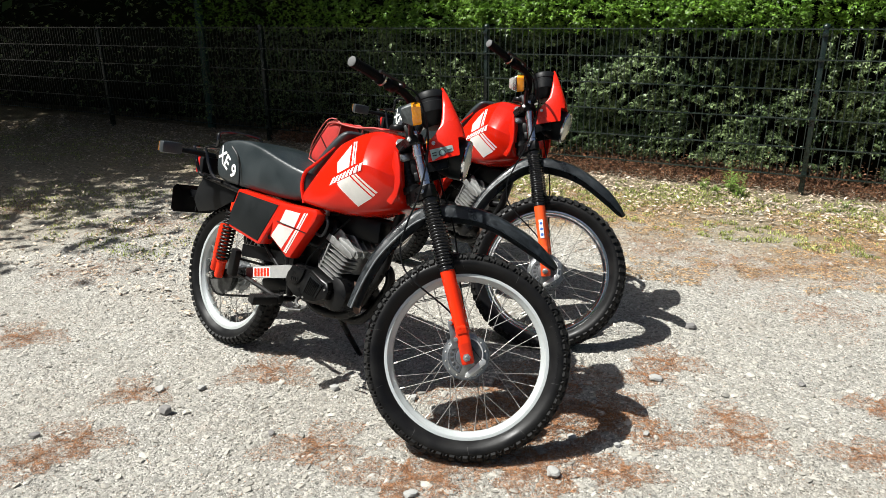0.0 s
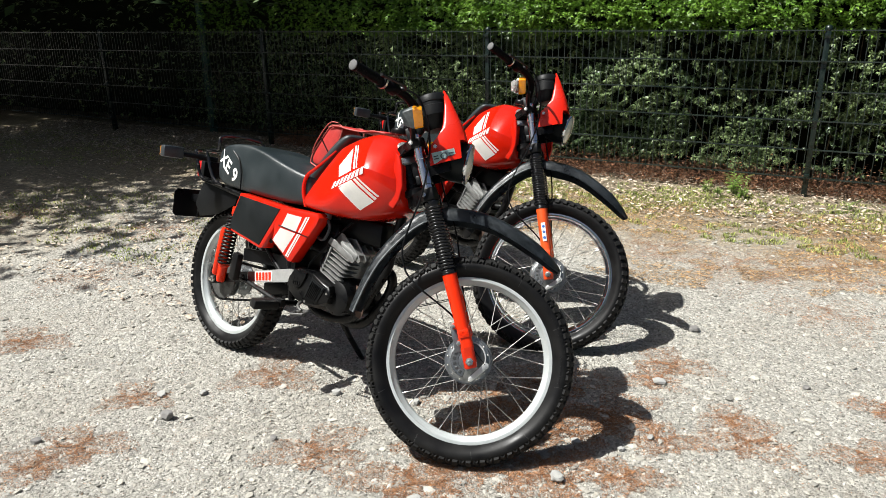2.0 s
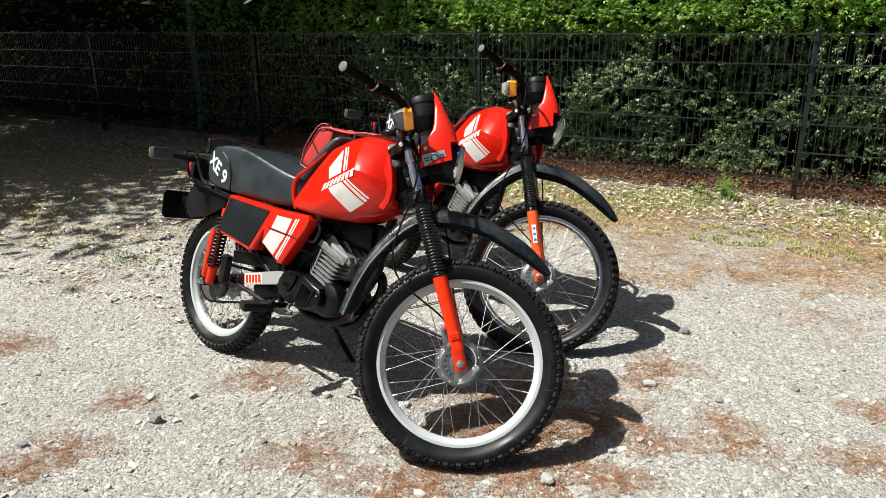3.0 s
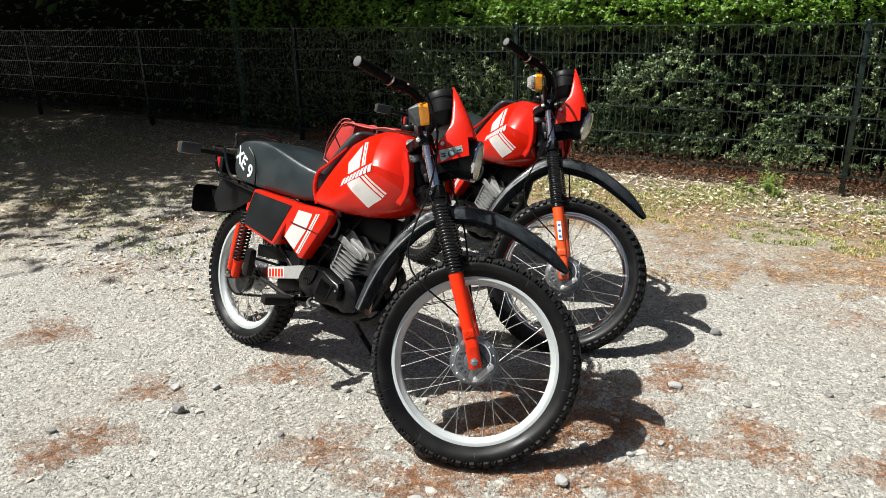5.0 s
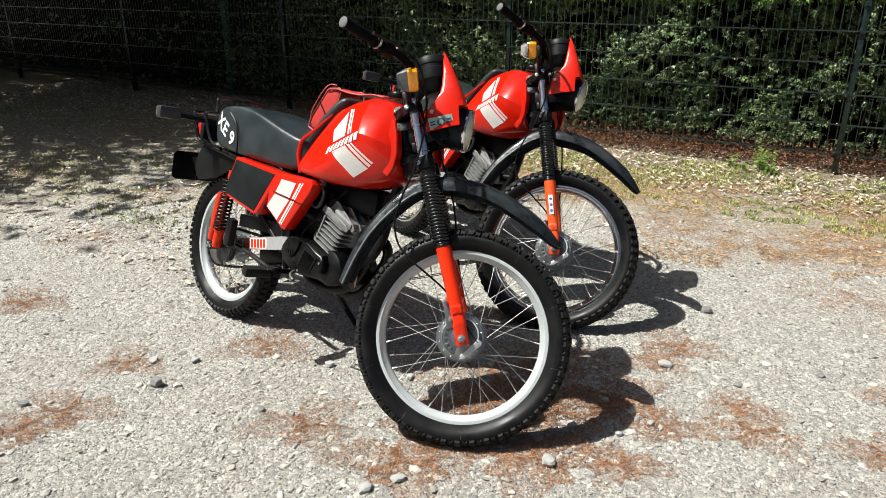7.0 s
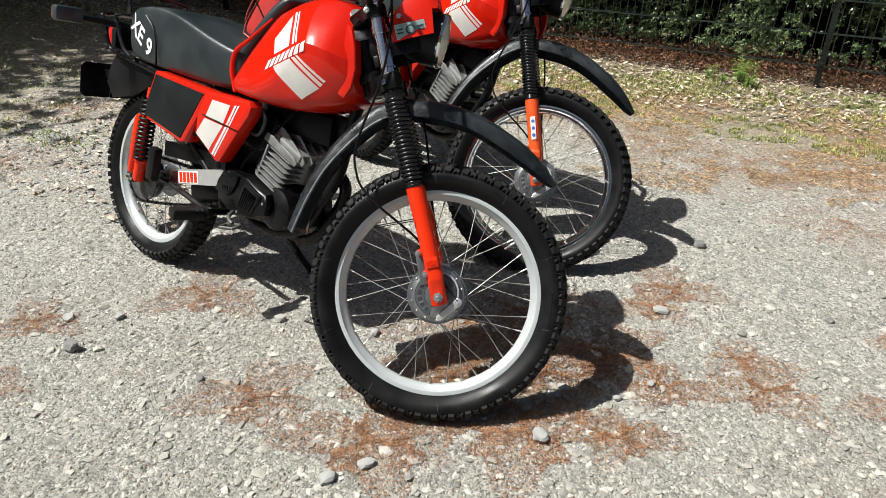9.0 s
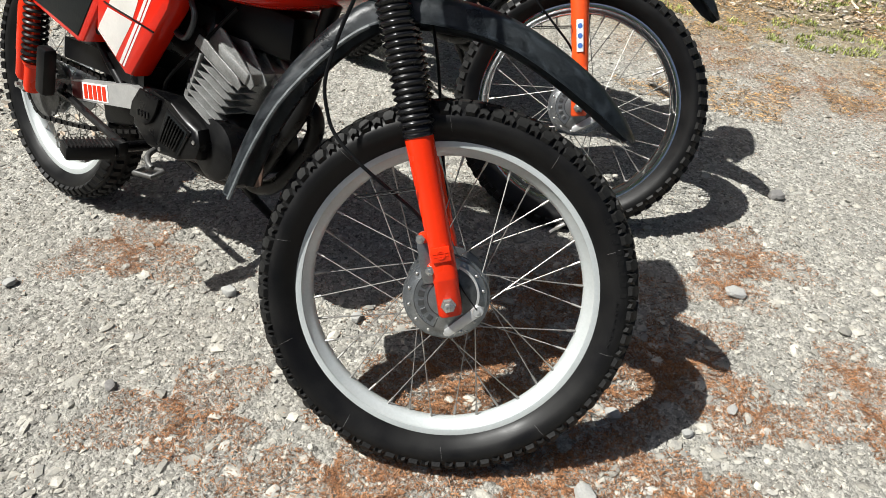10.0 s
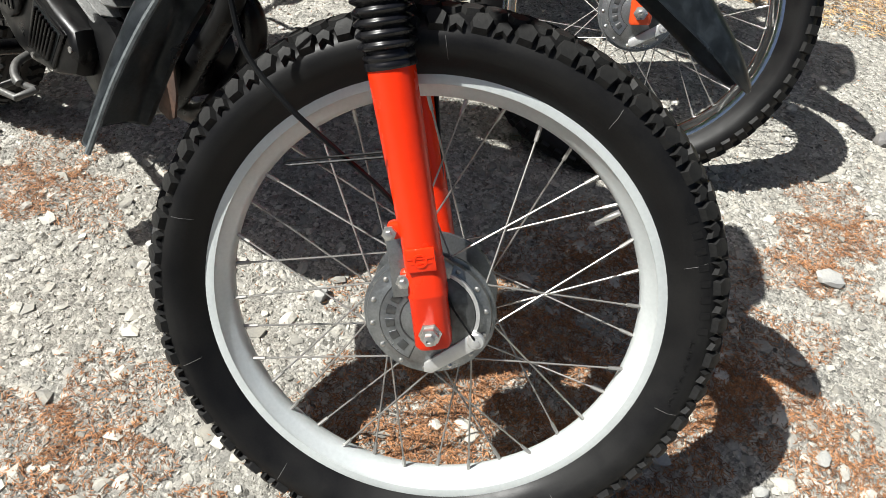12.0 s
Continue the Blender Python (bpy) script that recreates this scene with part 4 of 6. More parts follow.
def ring16(x_of, zb, zt, wb, wm, zc, wt):
    half = [(0, zb), (wb * 0.6, zb), (wb, zb + 0.012), (wm * 0.98, max(zc - 0.04, zb + 0.022)), (wm, zc), (wm * 0.57 + wt * 0.43, zc + (zt - zc) * 0.45), (wt, zt - 0.02), (wt * 0.7, zt - 0.003), (0, zt)]
    pts = [(-y, z) for y, z in half] + [(y, z) for y, z in half[-2:0:-1]]
    return [V(x_of(z), y, z) for y, z in pts]


def motorcycle(at, fork, label, second=False):
    bike = thing("motorcycle", at, label, "motorcycle", "motorcycles on the yard")

    # fuel tank with its stripes
    rings = []
    for xb, xt, zb, zt, wb, wm, zc, wt in ((0.488, 0.600, 0.645, 0.868, 0.112, 0.122, 0.685, 0.072), (0.522, 0.63, 0.637, 0.886, 0.130, 0.143, 0.69, 0.080), (0.66, 0.70, 0.630, 0.914, 0.142, 0.160, 0.70, 0.088),
                                           (0.785, 0.768, 0.638, 0.930, 0.130, 0.161, 0.812, 0.092), (0.86, 0.835, 0.660, 0.920, 0.110, 0.146, 0.80, 0.082), (0.92, 0.878, 0.69, 0.895, 0.090, 0.120, 0.79, 0.070), (0.935, 0.902, 0.705, 0.87, 0.07, 0.10, 0.785, 0.055)):
        bulge = 0.042 if 0.78 < xb < 0.79 else 0.024 if 0.85 < xb < 0.87 else 0.0
        rings.append(ring16(lambda z, a=xb, b=xt, lo=zb, hi=zt, c=zc, q=bulge: a + (b - a) * (z - lo) / (hi - lo) + q * max(0, 1 - abs(z - c) / 0.115), zb, zt, wb, wm, zc, wt))
    bm = loft(bmesh.new(), rings)
    crease = bm.edges.layers.float.new("crease_edge")
    bm.verts.index_update()
    for e in bm.edges:
        (r0, k0), (r1, k1) = sorted(divmod(v.index, 16) for v in e.verts)
        flank = k0 in (4, 12)
        if r0 == r1 == 0:
            e[crease] = 0.8
        elif (r0 != r1 and k0 == k1 and flank and r0 >= 2) or (r0 == r1 == 3 and {k0, k1} <= {4, 5, 6, 10, 11, 12} and abs(k0 - k1) == 1):
            e[crease] = 0.92
        elif k0 == k1 and k0 in (6, 10):
            e[crease] = 0.5
        elif 0 not in (k0 % 8, k1 % 8):
            e[crease] = 0.3
    tank = part("fuel_tank", bm, RED, bike, "glossy red steel fuel tank", subdiv=2, smooth=0)
    tank.data.polygons.foreach_set("use_smooth", [True] * len(tank.data.polygons))
    for e in tank.data.edges:
        (r0, k0), (r1, k1) = sorted(divmod(i, 16) for i in e.vertices)
        if (r0 != r1 and k0 == k1 and k0 in (4, 12) and r0 >= 2) or (r0 == r1 == 3 and {k0, k1} <= {4, 5, 6, 10, 11, 12} and abs(k0 - k1) == 1):
            e.use_edge_sharp = True
    skin_tree = surface_of(tank)
    for quad in (((0.692, 0.868), (0.658, 0.803), (0.687, 0.767), (0.744, 0.794)), ((0.707, 0.738), (0.766, 0.766), (0.848, 0.710), (0.794, 0.674))):
        part("broad_stripe", decal(skin_tree, quad), WHITE, tank, "white decal")
    for quad in (((0.697, 0.876), (0.705, 0.878), (0.764, 0.803), (0.755, 0.799)), ((0.709, 0.879), (0.715, 0.880), (0.774, 0.807), (0.768, 0.805)),
                 ((0.772, 0.769), (0.782, 0.773), (0.859, 0.721), (0.851, 0.714)), ((0.786, 0.775), (0.792, 0.778), (0.868, 0.730), (0.862, 0.725))):
        part("thin_stripe", decal(skin_tree, quad, 2, 8), WHITE, tank, "white decal")
    for k in range(8):
        u0, u1 = k / 8 + 0.012, k / 8 + 0.100
        a, b = V(0.670, 0.724), V(0.816, 0.792)
        lo, hi, up = a.lerp(b, u0), a.lerp(b, u1), V(0.001, 0.024)
        part("wordmark_block", decal(skin_tree, (lo, hi, hi + up, lo + up), 3, 3, 0.0022), WHITE, tank, "white block of a maker's mark")
    for sg in (1, -1):
        outline = [(0.890, 0.868), (0.908, 0.862), (0.926, 0.82), (0.937, 0.77), (0.930, 0.725), (0.912, 0.697), (0.888, 0.705)]
        rim = [(0.506, 0.112 * -sg, 0.646), (0.488, 0.116 * -sg, 0.703), (0.493, 0.113 * -sg, 0.752), (0.527, 0.105 * -sg, 0.784), (0.560, 0.095 * -sg, 0.817), (0.592, 0.082 * -sg, 0.852)]
        part("tank_rim", tube(bmesh.new(), rim, [0.006, 0.007, 0.0065, 0.005, 0.004, 0.003], 10, 5), RED, tank)
        part("tank_lip", slab(bmesh.new(), outline, 0.012, Matrix.Diagonal((1, sg, 1, 1)) @ Matrix.Translation((0, -0.096, 0)) @ SIDE, 0.006), RED, tank)
    bm = lathe(bmesh.new(), [(0, 0), (0.03, 0), (0.032, 0.004), (0.032, 0.014), (0.028, 0.019), (0, 0.02)], Matrix.Translation((0.80, 0, 0.934)) @ pose(0, 0, 0, 0, -2), 24)
    part("filler_cap", bm, BLACK_PLASTIC, tank)

    # seat, its tongue over the tank and the lettered tail
    rings = []
    for x, zt, zb, w in ((-0.078, 0.762, 0.695, 0.080), (-0.066, 0.788, 0.678, 0.098), (-0.030, 0.814, 0.662, 0.108), (0.0, 0.826, 0.658, 0.110), (0.10, 0.835, 0.652, 0.114), (0.20, 0.828, 0.647, 0.12), (0.30, 0.803, 0.643, 0.124), (0.40, 0.776, 0.641, 0.124), (0.48, 0.758, 0.645, 0.116), (0.525, 0.752, 0.66, 0.10)):
        half = [(0, zb), (w * 0.8, zb), (w, zb + 0.012), (w * 1.03, (zt + zb) / 2), (w * 1.02, zt - 0.018), (w * 0.99, zt - 0.005), (w * 0.90, zt), (w * 0.4, zt + 0.001), (0, zt + 0.002)]
        rings.append([V(x, -y, z) for y, z in half] + [V(x, y, z) for y, z in half[-2:0:-1]])
    seat = part("seat", loft(bmesh.new(), rings), VINYL, bike, "black vinyl bench seat", subdiv=2, smooth=60)
    rings = []
    for x, z, w, t in ((0.468, 0.70, 0.105, 0.03), (0.497, 0.755, 0.10, 0.042), (0.535, 0.815, 0.088, 0.044), (0.575, 0.872, 0.075, 0.042), (0.603, 0.902, 0.064, 0.036), (0.622, 0.912, 0.055, 0.02)):
        n = V(-0.83, 0, 0.55)
        half = [(0, -t * 0.5), (w * 0.8, -t * 0.5), (w, -t * 0.1), (w * 0.92, t * 0.42), (w * 0.5, t * 0.55), (0, t * 0.56)]
        rings.append([V(x, -y, z) + n * d for y, d in half] + [V(x, y, z) + n * d for y, d in half[-2:0:-1]])
    part("seat_tongue", loft(bmesh.new(), rings), VINYL, seat, subdiv=2, smooth=60)
    seam = [V(x, y, z) for x, y, z in ((0.06, -0.123, 0.80), (0.10, -0.1235, 0.77), (0.125, -0.124, 0.72), (0.13, -0.123, 0.66))]
    part("seam_piping", tube(bmesh.new(), seam, 0.003, 6, 5), BLACK_PLASTIC, seat)
    lay = V(-0.050, 0.784), V(0.098, 0.688)
    d = (lay[1] - lay[0]).normalized()
    place = Matrix(((d.x, -d.y, 0, (lay[0].x + lay[1].x) / 2), (d.y, d.x, 0, (lay[0].y + lay[1].y) / 2), (0, 0, 1, 0), (0, 0, 0, 1)))
    place = place @ Matrix(((1, -0.12, 0, 0), (0, 1, 0, 0), (0, 0, 1, 0), (0, 0, 0, 1)))
    part("lettering", lettering("XE 9", 0.074, surface_of(seat), place, 0.0016), WHITE, seat, "white letters XE 9")

    # side panel
    flat = SIDE.copy()
    for sgn in (1, -1):
        turn = Matrix.Diagonal((1, sgn, 1, 1))
        y0 = Matrix.Translation((0, -0.085, 0))
        outline = [(0.094, 0.505), (0.156, 0.650), (0.30, 0.643), (0.425, 0.634), (0.424, 0.618), (0.324, 0.470), (0.304, 0.465)]
        panel = part("side_panel", slab(bmesh.new(), outline, 0.055, turn @ y0 @ flat, 0.007), RED_PLASTIC, bike, "red plastic side panel")
        outline = [(0.107, 0.514), (0.163, 0.640), (0.404, 0.622), (0.308, 0.478)]
        part("pad", slab(bmesh.new(), outline, 0.004, turn @ Matrix.Translation((0, -0.1385, 0)) @ flat, 0.0015), MATT_BLACK, panel, "matt black pad")
        outline = [(0.405, 0.634), (0.606, 0.636), (0.618, 0.622), (0.607, 0.594), (0.500, 0.449), (0.480, 0.447), (0.372, 0.508), (0.400, 0.566)]
        front = part("panel_front", slab(bmesh.new(), outline, 0.05, turn @ Matrix.Translation((0, -0.093, 0)) @ flat, 0.012), RED_PLASTIC, panel)
        if sgn == 1:
            side = surface_of(front)
            for quad in (((0.452, 0.614), (0.532, 0.612), (0.508, 0.559), (0.427, 0.566)), ((0.423, 0.559), (0.507, 0.552), (0.452, 0.474), (0.386, 0.509))):
                part("broad_stripe", decal(side, quad, 4, 4), WHITE, panel, "white decal")
            for quad in (((0.551, 0.615), (0.560, 0.616), (0.529, 0.558), (0.520, 0.558)), ((0.565, 0.617), (0.572, 0.618), (0.538, 0.557), (0.532, 0.557)), ((0.517, 0.552), (0.526, 0.552), (0.475, 0.465), (0.466, 0.467)), ((0.530, 0.552), (0.536, 0.552), (0.483, 0.463), (0.478, 0.464))):
                part("thin_stripe", decal(side, quad, 2, 4), WHITE, panel, "white decal")
            bm = box(bmesh.new(), (0.492, -0.1440, 0.558), (0.165, 0.003, 0.0032), 0.001, Euler((0, radians(6), 0)).to_matrix())
            part("panel_seam", bm, BLACK_METAL, panel)
            part("screw", lathe(bmesh.new(), [(0, 0), (0.009, 0), (0.009, 0.004), (0, 0.006)], Matrix.Translation((0.352, -0.120, 0.500)) @ pose(0, 0, 0, 90), 12), BLACK_METAL, panel)

    # frame
    bm = bmesh.new()
    tube(bm, [(0.872, 0, 0.86), (0.80, 0, 0.70), (0.62, 0, 0.62), (0.45, 0, 0.61)], 0.022, 12, 4)
    tube(bm, [(0.905, 0, 0.79), (0.855, 0, 0.65), (0.842, 0, 0.57), (0.822, 0, 0.48), (0.775, 0, 0.40), (0.71, 0, 0.305), (0.62, 0, 0.268), (0.50, 0, 0.27), (0.43, 0, 0.33)], 0.016, 12, 4)
    for y in (-0.085, 0.085):
        tube(bm, [(0.60, y * 0.3, 0.625), (0.42, y, 0.60), (0.10, y, 0.635), (-0.10, y, 0.66), (-0.20, y * 0.9, 0.67)], 0.011, 10, 4)
        tube(bm, [(0.44, y * 0.8, 0.30), (0.42, y, 0.45), (0.33, y, 0.60)], 0.012, 10, 3)
        tube(bm, [(0.43, y, 0.36), (0.28, y, 0.47), (0.14, y, 0.63)], 0.010, 10, 3)
    tube(bm, [fork @ V(-0.043, 0, 0.50), fork @ V(-0.043, 0, 0.69)], 0.026, 16)
    box(bm, (0.52, 0, 0.55), (0.22, 0.12, 0.12), 0.02)
    part("frame", bm, BLACK_METAL, bike, "black steel tube frame")
    bm = tube(bmesh.new(), [(0.615, -0.10, 0.618), (0.628, -0.10, 0.590), (0.610, -0.10, 0.552), (0.585, -0.10, 0.548), (0.569, -0.10, 0.560)], 0.0055, 8, 5)
    part("fuel_hose", bm, GUARD_PLASTIC, bike)
    part("fuel_tap", box(box(bmesh.new(), (0.602, -0.09, 0.628), (0.020, 0.020, 0.022), 0.004), (0.602, -0.105, 0.622), (0.03, 0.012, 0.01), 0.003), STEEL, bike)

    # engine
    bm = box(bmesh.new(), (0.60, 0, 0.362), (0.25, 0.15, 0.13), 0.03, Euler((0, radians(-4), 0)).to_matrix(), 3)
    lathe(bm, [(0, -0.095), (0.045, -0.095), (0.058, -0.088), (0.060, -0.06), (0.060, 0.07), (0, 0.07)], Matrix.Translation((0.690, 0, 0.362)) @ AXLE, 32)
    engine = part("engine", bm, BLACK_METAL, bike, "black single-cylinder engine block")
    outline = [(0.470, 0.346), (0.477, 0.398), (0.503, 0.434), (0.548, 0.433), (0.600, 0.427), (0.684, 0.402), (0.694, 0.372), (0.682, 0.341), (0.625, 0.320), (0.560, 0.312), (0.520, 0.318)]
    cover = part("engine_cover", slab(bmesh.new(), outline, 0.052, Matrix.Translation((0, -0.068, 0)) @ flat, 0.013), BLACK_METAL, engine, "black cast engine cover")
    outline = [(0.474, 0.366), (0.482, 0.396), (0.506, 0.428), (0.572, 0.425), (0.562, 0.398), (0.545, 0.372), (0.528, 0.362)]
    part("raised_plate", slab(bmesh.new(), outline, 0.008, Matrix.Translation((0, -0.119, 0)) @ flat, 0.003), BLACK_METAL, cover)
    tilt = Euler((0, radians(-10), 0)).to_matrix()
    part("grille_frame", slab(bmesh.new(), [(0.594, 0.414), (0.669, 0.391), (0.634, 0.333), (0.564, 0.337)], 0.005, Matrix.Translation((0, -0.119, 0)) @ flat, 0.0015), BLACK_METAL, cover)
    part("grille_recess", slab(bmesh.new(), [(0.598, 0.409), (0.661, 0.389), (0.631, 0.338), (0.571, 0.341)], 0.001, Matrix.Translation((0, -0.1238, 0)) @ flat), MATT_BLACK, cover)
    for k in range(7):
        top, low = V(0.602, -0.1262, 0.405).lerp(V(0.656, -0.1262, 0.388), (k + 0.5) / 7), V(0.576, -0.1262, 0.344).lerp(V(0.629, -0.1262, 0.341), (k + 0.5) / 7)
        part("grille_slat", box(bmesh.new(), (top + low) / 2, (0.0038, 0.006, (top - low).length), 0.0012, frame_of(top - low, V(0, 1, 0))), BLACK_METAL, cover)
    for k in range(4):
        part("makers_mark", box(bmesh.new(), (0.507 + 0.011 * k, -0.1282, 0.381 + 0.001 * k), (0.0075, 0.002, 0.012), 0.0008, tilt), BLACK_METAL, cover)
    for x, z in ((0.563, 0.416), (0.571, 0.326), (0.676, 0.375), (0.520, 0.424)):
        part("cover_screw", lathe(bmesh.new(), [(0, 0), (0.0042, 0), (0.0042, 0.002), (0.002, 0.002), (0.0, 0.0005)], Matrix.Translation((x, -0.1195, z)) @ pose(0, 0, 0, 90), 10), SPOKE_WIRE, cover)
    up, fwd = V(0.345, 0, 0.94).normalized(), V(0.94, 0, -0.345).normalized()
    turn = Matrix((fwd, V(0, 1, 0), up)).transposed()
    base = V(0.648, 0, 0.417)
    cyl = part("cylinder", lathe(bmesh.new(), [(0, 0), (0.05, 0), (0.05, 0.135), (0.03, 0.15), (0, 0.15)], Matrix.Translation(base - up * 0.02) @ turn.to_4x4(), 24), FIN_ALLOY, engine, "finned alloy cylinder")
    for k in range(7):
        w = 0.172 - 0.004 * k
        outline = [(-0.124, -0.030), (-0.116, -0.044), (-0.056, -w * 0.53), (-0.046, -w * 0.55), (0.030, -w * 0.55), (0.040, -w * 0.53), (0.045, -w * 0.47), (0.045, w * 0.47), (0.040, w * 0.53), (0.030, w * 0.55), (-0.046, w * 0.55), (-0.056, w * 0.53), (-0.116, 0.044), (-0.124, 0.030)]
        m = Matrix.Translation(base + up * (0.0150 * k + 0.004)) @ turn.to_4x4()
        part("cooling_fin", slab(bmesh.new(), outline, 0.0030, m, 0.0009), FIN_ALLOY, cyl)
    for sg in (-1, 1):
        part("fin_web", box(bmesh.new(), base + up * 0.052 - fwd * 0.052 + V(0, sg * 0.083, 0), (0.006, 0.010, 0.094), 0.002, turn), FIN_ALLOY, cyl)
    part("head_block", box(bmesh.new(), base + up * 0.116 + fwd * 0.004, (0.10, 0.13, 0.026), 0.006, turn), FIN_ALLOY, cyl)
    for k in range(7):
        y = -0.084 + k * 0.028
        tall = (0.026, 0.050, 0.064, 0.060, 0.064, 0.050, 0.030)[k]
        outline = [(-0.074, 0.0), (0.066, 0.0), (0.070, 0.012), (0.052, min(0.024, tall * 0.8)), (-0.020, tall * 0.86), (-0.044, tall), (-0.070, tall * 0.9)]
        m = Matrix.Translation(base + up * 0.104 + V(0, y, 0)) @ turn.to_4x4() @ SIDE
        part("head_fin", slab(bmesh.new(), outline, 0.0036, m, 0.001), FIN_ALLOY, cyl)
    bm = tube(bmesh.new(), [base + up * 0.14, base + up * 0.165], 0.009, 8)
    tube(bm, [base + up * 0.16, base + up * 0.19 + V(-0.02, 0.01, 0)], 0.011, 8)
    part("spark_plug_cap", bm, BLACK_PLASTIC, cyl)
    part("ignition_lead", tube(bmesh.new(), [base + up * 0.19 + V(-0.02, 0.01, 0), (0.66, 0.0, 0.60), (0.58, -0.02, 0.585)], 0.0035, 6, 5), BLACK_PLASTIC, engine)
    part("clutch_cable", tube(bmesh.new(), [(0.535, -0.09, 0.43), (0.55, -0.092, 0.462), (0.60, -0.07, 0.53), (0.68, -0.05, 0.62)], [0.006, 0.0035, 0.0035, 0.0035], 7, 5), BLACK_PLASTIC, engine)
    bm = tube(bmesh.new(), [(0.735, 0.01, 0.47), (0.80, 0.03, 0.475), (0.815, 0.045, 0.43), (0.775, 0.05, 0.35), (0.70, 0.055, 0.27), (0.60, 0.075, 0.245), (0.45, 0.11, 0.27)], 0.017, 14, 6)
    tube(bm, [(0.45, 0.115, 0.27), (0.40, 0.125, 0.28), (0.05, 0.14, 0.36), (-0.12, 0.145, 0.41), (-0.16, 0.145, 0.42)], [0.02, 0.038, 0.04, 0.034, 0.012], 16)
    part("exhaust", bm, BLACK_METAL, bike, "black exhaust pipe")
    bm = slab(bmesh.new(), [(0.730, 0.415), (0.765, 0.405), (0.780, 0.350), (0.778, 0.316), (0.764, 0.306), (0.742, 0.310), (0.736, 0.350)], 0.005, Matrix.Translation((0, -0.036, 0)) @ flat, 0.003)
    part("exhaust_bracket", bm, RUST, bike, "rusty steel bracket")

    # swing arm, shock absorbers, chain, pegs
    bm = bmesh.new()
    for y in (-0.093, 0.093):
        loft(bm, [[V(x, y - 0.014, z - h), V(x, y + 0.014, z - h), V(x, y + 0.014, z + h), V(x, y - 0.014, z + h)] for x, z, h in ((0.216, 0.340, 0.019), (0.228, 0.343, 0.022), (0.445, 0.391, 0.024), (0.474, 0.397, 0.017))])
    swing = part("swing_arm", bm, ALUMINIUM, bike, "silver box-section swing arm")
    for y in (-0.093, 0.093):
        bm = loft(bmesh.new(), [[V(x, y - 0.012, z - h), V(x, y + 0.012, z - h), V(x, y + 0.012, z + h), V(x, y - 0.012, z + h)] for x, z, h in ((-0.025, 0.287, 0.014), (0.03, 0.297, 0.017), (0.12, 0.318, 0.019), (0.230, 0.343, 0.021))])
        lathe(bm, [(0, -0.016), (0.02, -0.016), (0.02, 0.016), (0, 0.016)], Matrix.Translation((-0.005, y, 0.289)) @ AXLE, 16)
        part("arm_end", bm, BLACK_METAL, swing, "black arm end")
    part("arm_pivot", box(bmesh.new(), (0.455, 0, 0.392), (0.05, 0.19, 0.05), 0.01), BLACK_METAL, swing)
    part("tool_box", box(bmesh.new(), (0.36, 0, 0.47), (0.20, 0.13, 0.13), 0.02), BLACK_PLASTIC, bike, "black plastic box under the seat")
    part("inner_guard", box(bmesh.new(), (0.335, -0.03, 0.318), (0.17, 0.055, 0.055), 0.012, Euler((0, radians(-12), 0)).to_matrix()), BLACK_PLASTIC, bike)
    # black block added to keep the gap between tank and engine dark
    part("gap_filler", box(bmesh.new(), (0.65, 0.01, 0.595), (0.32, 0.09, 0.085), 0.02), BLACK_PLASTIC, bike)
    part("carburettor", box(lathe(bmesh.new(), [(0, -0.05), (0.022, -0.05), (0.022, 0.05), (0, 0.05)], Matrix.Translation((0.575, 0.0, 0.505)) @ pose(0, 0, 0, 0, 70), 16), (0.575, 0, 0.49), (0.05, 0.05, 0.07), 0.008), BLACK_METAL, bike)
    side = V(0.978, 0, 0.207)
    m = Matrix((side, V(-0.207, 0, 0.978), V(0, -1, 0))).transposed().to_4x4()
    part("arm_sticker", slab(bmesh.new(), [(-0.072, -0.018), (0.072, -0.018), (0.072, 0.018), (-0.072, 0.018)], 0.001, Matrix.Translation((0.293, -0.1072, 0.357)) @ m), WHITE, swing, "worn white sticker with red bars")
    part("sticker_base", slab(bmesh.new(), [(-0.072, -0.018), (-0.030, -0.018), (-0.030, 0.018), (-0.072, 0.018)], 0.001, Matrix.Translation((0.293, -0.1084, 0.357)) @ m), material("dark_red_print", (0.16, 0.02, 0.018), rough=0.5), swing)
    for k in range(5):
        x = -0.022 + k * 0.0185
        part("sticker_bar", slab(bmesh.new(), [(x, -0.015), (x + 0.0135, -0.015), (x + 0.0135, 0.015), (x, 0.015)], 0.001, Matrix.Translation((0.293, -0.1084, 0.357)) @ m), ORANGE, swing)
    for y in (-0.122, 0.122):
        axis = V(0.045, 0, 0.25).normalized()
        foot = V(0.068, y, 0.305)
        m = Matrix.Translation(foot) @ frame_of(axis).to_4x4()
        bm = lathe(bmesh.new(), [(0, -0.012), (0.015, -0.012), (0.018, 0.0), (0.018, 0.05), (0.022, 0.054), (0.023, 0.06), (0.01, 0.062), (0.008, 0.26), (0.014, 0.262), (0.014, 0.29), (0, 0.29)], m, 18)
        shock = part("shock_absorber", bm, ORANGE, bike, "orange shock absorber")
        part("reservoir", lathe(bmesh.new(), [(0, 0.01), (0.014, 0.012), (0.018, 0.02), (0.018, 0.075), (0.0195, 0.08), (0.0195, 0.185), (0.016, 0.20), (0, 0.202)], Matrix.Translation(foot + V(-0.026, -0.006, 0)) @ frame_of(axis).to_4x4(), 16), ORANGE, shock)
        coil = [m @ V(0.023 * math.cos(a), 0.023 * math.sin(a), 0.06 + 0.2 * a / (2 * math.pi * 14)) for a in np.linspace(0, 2 * math.pi * 14, 225)]
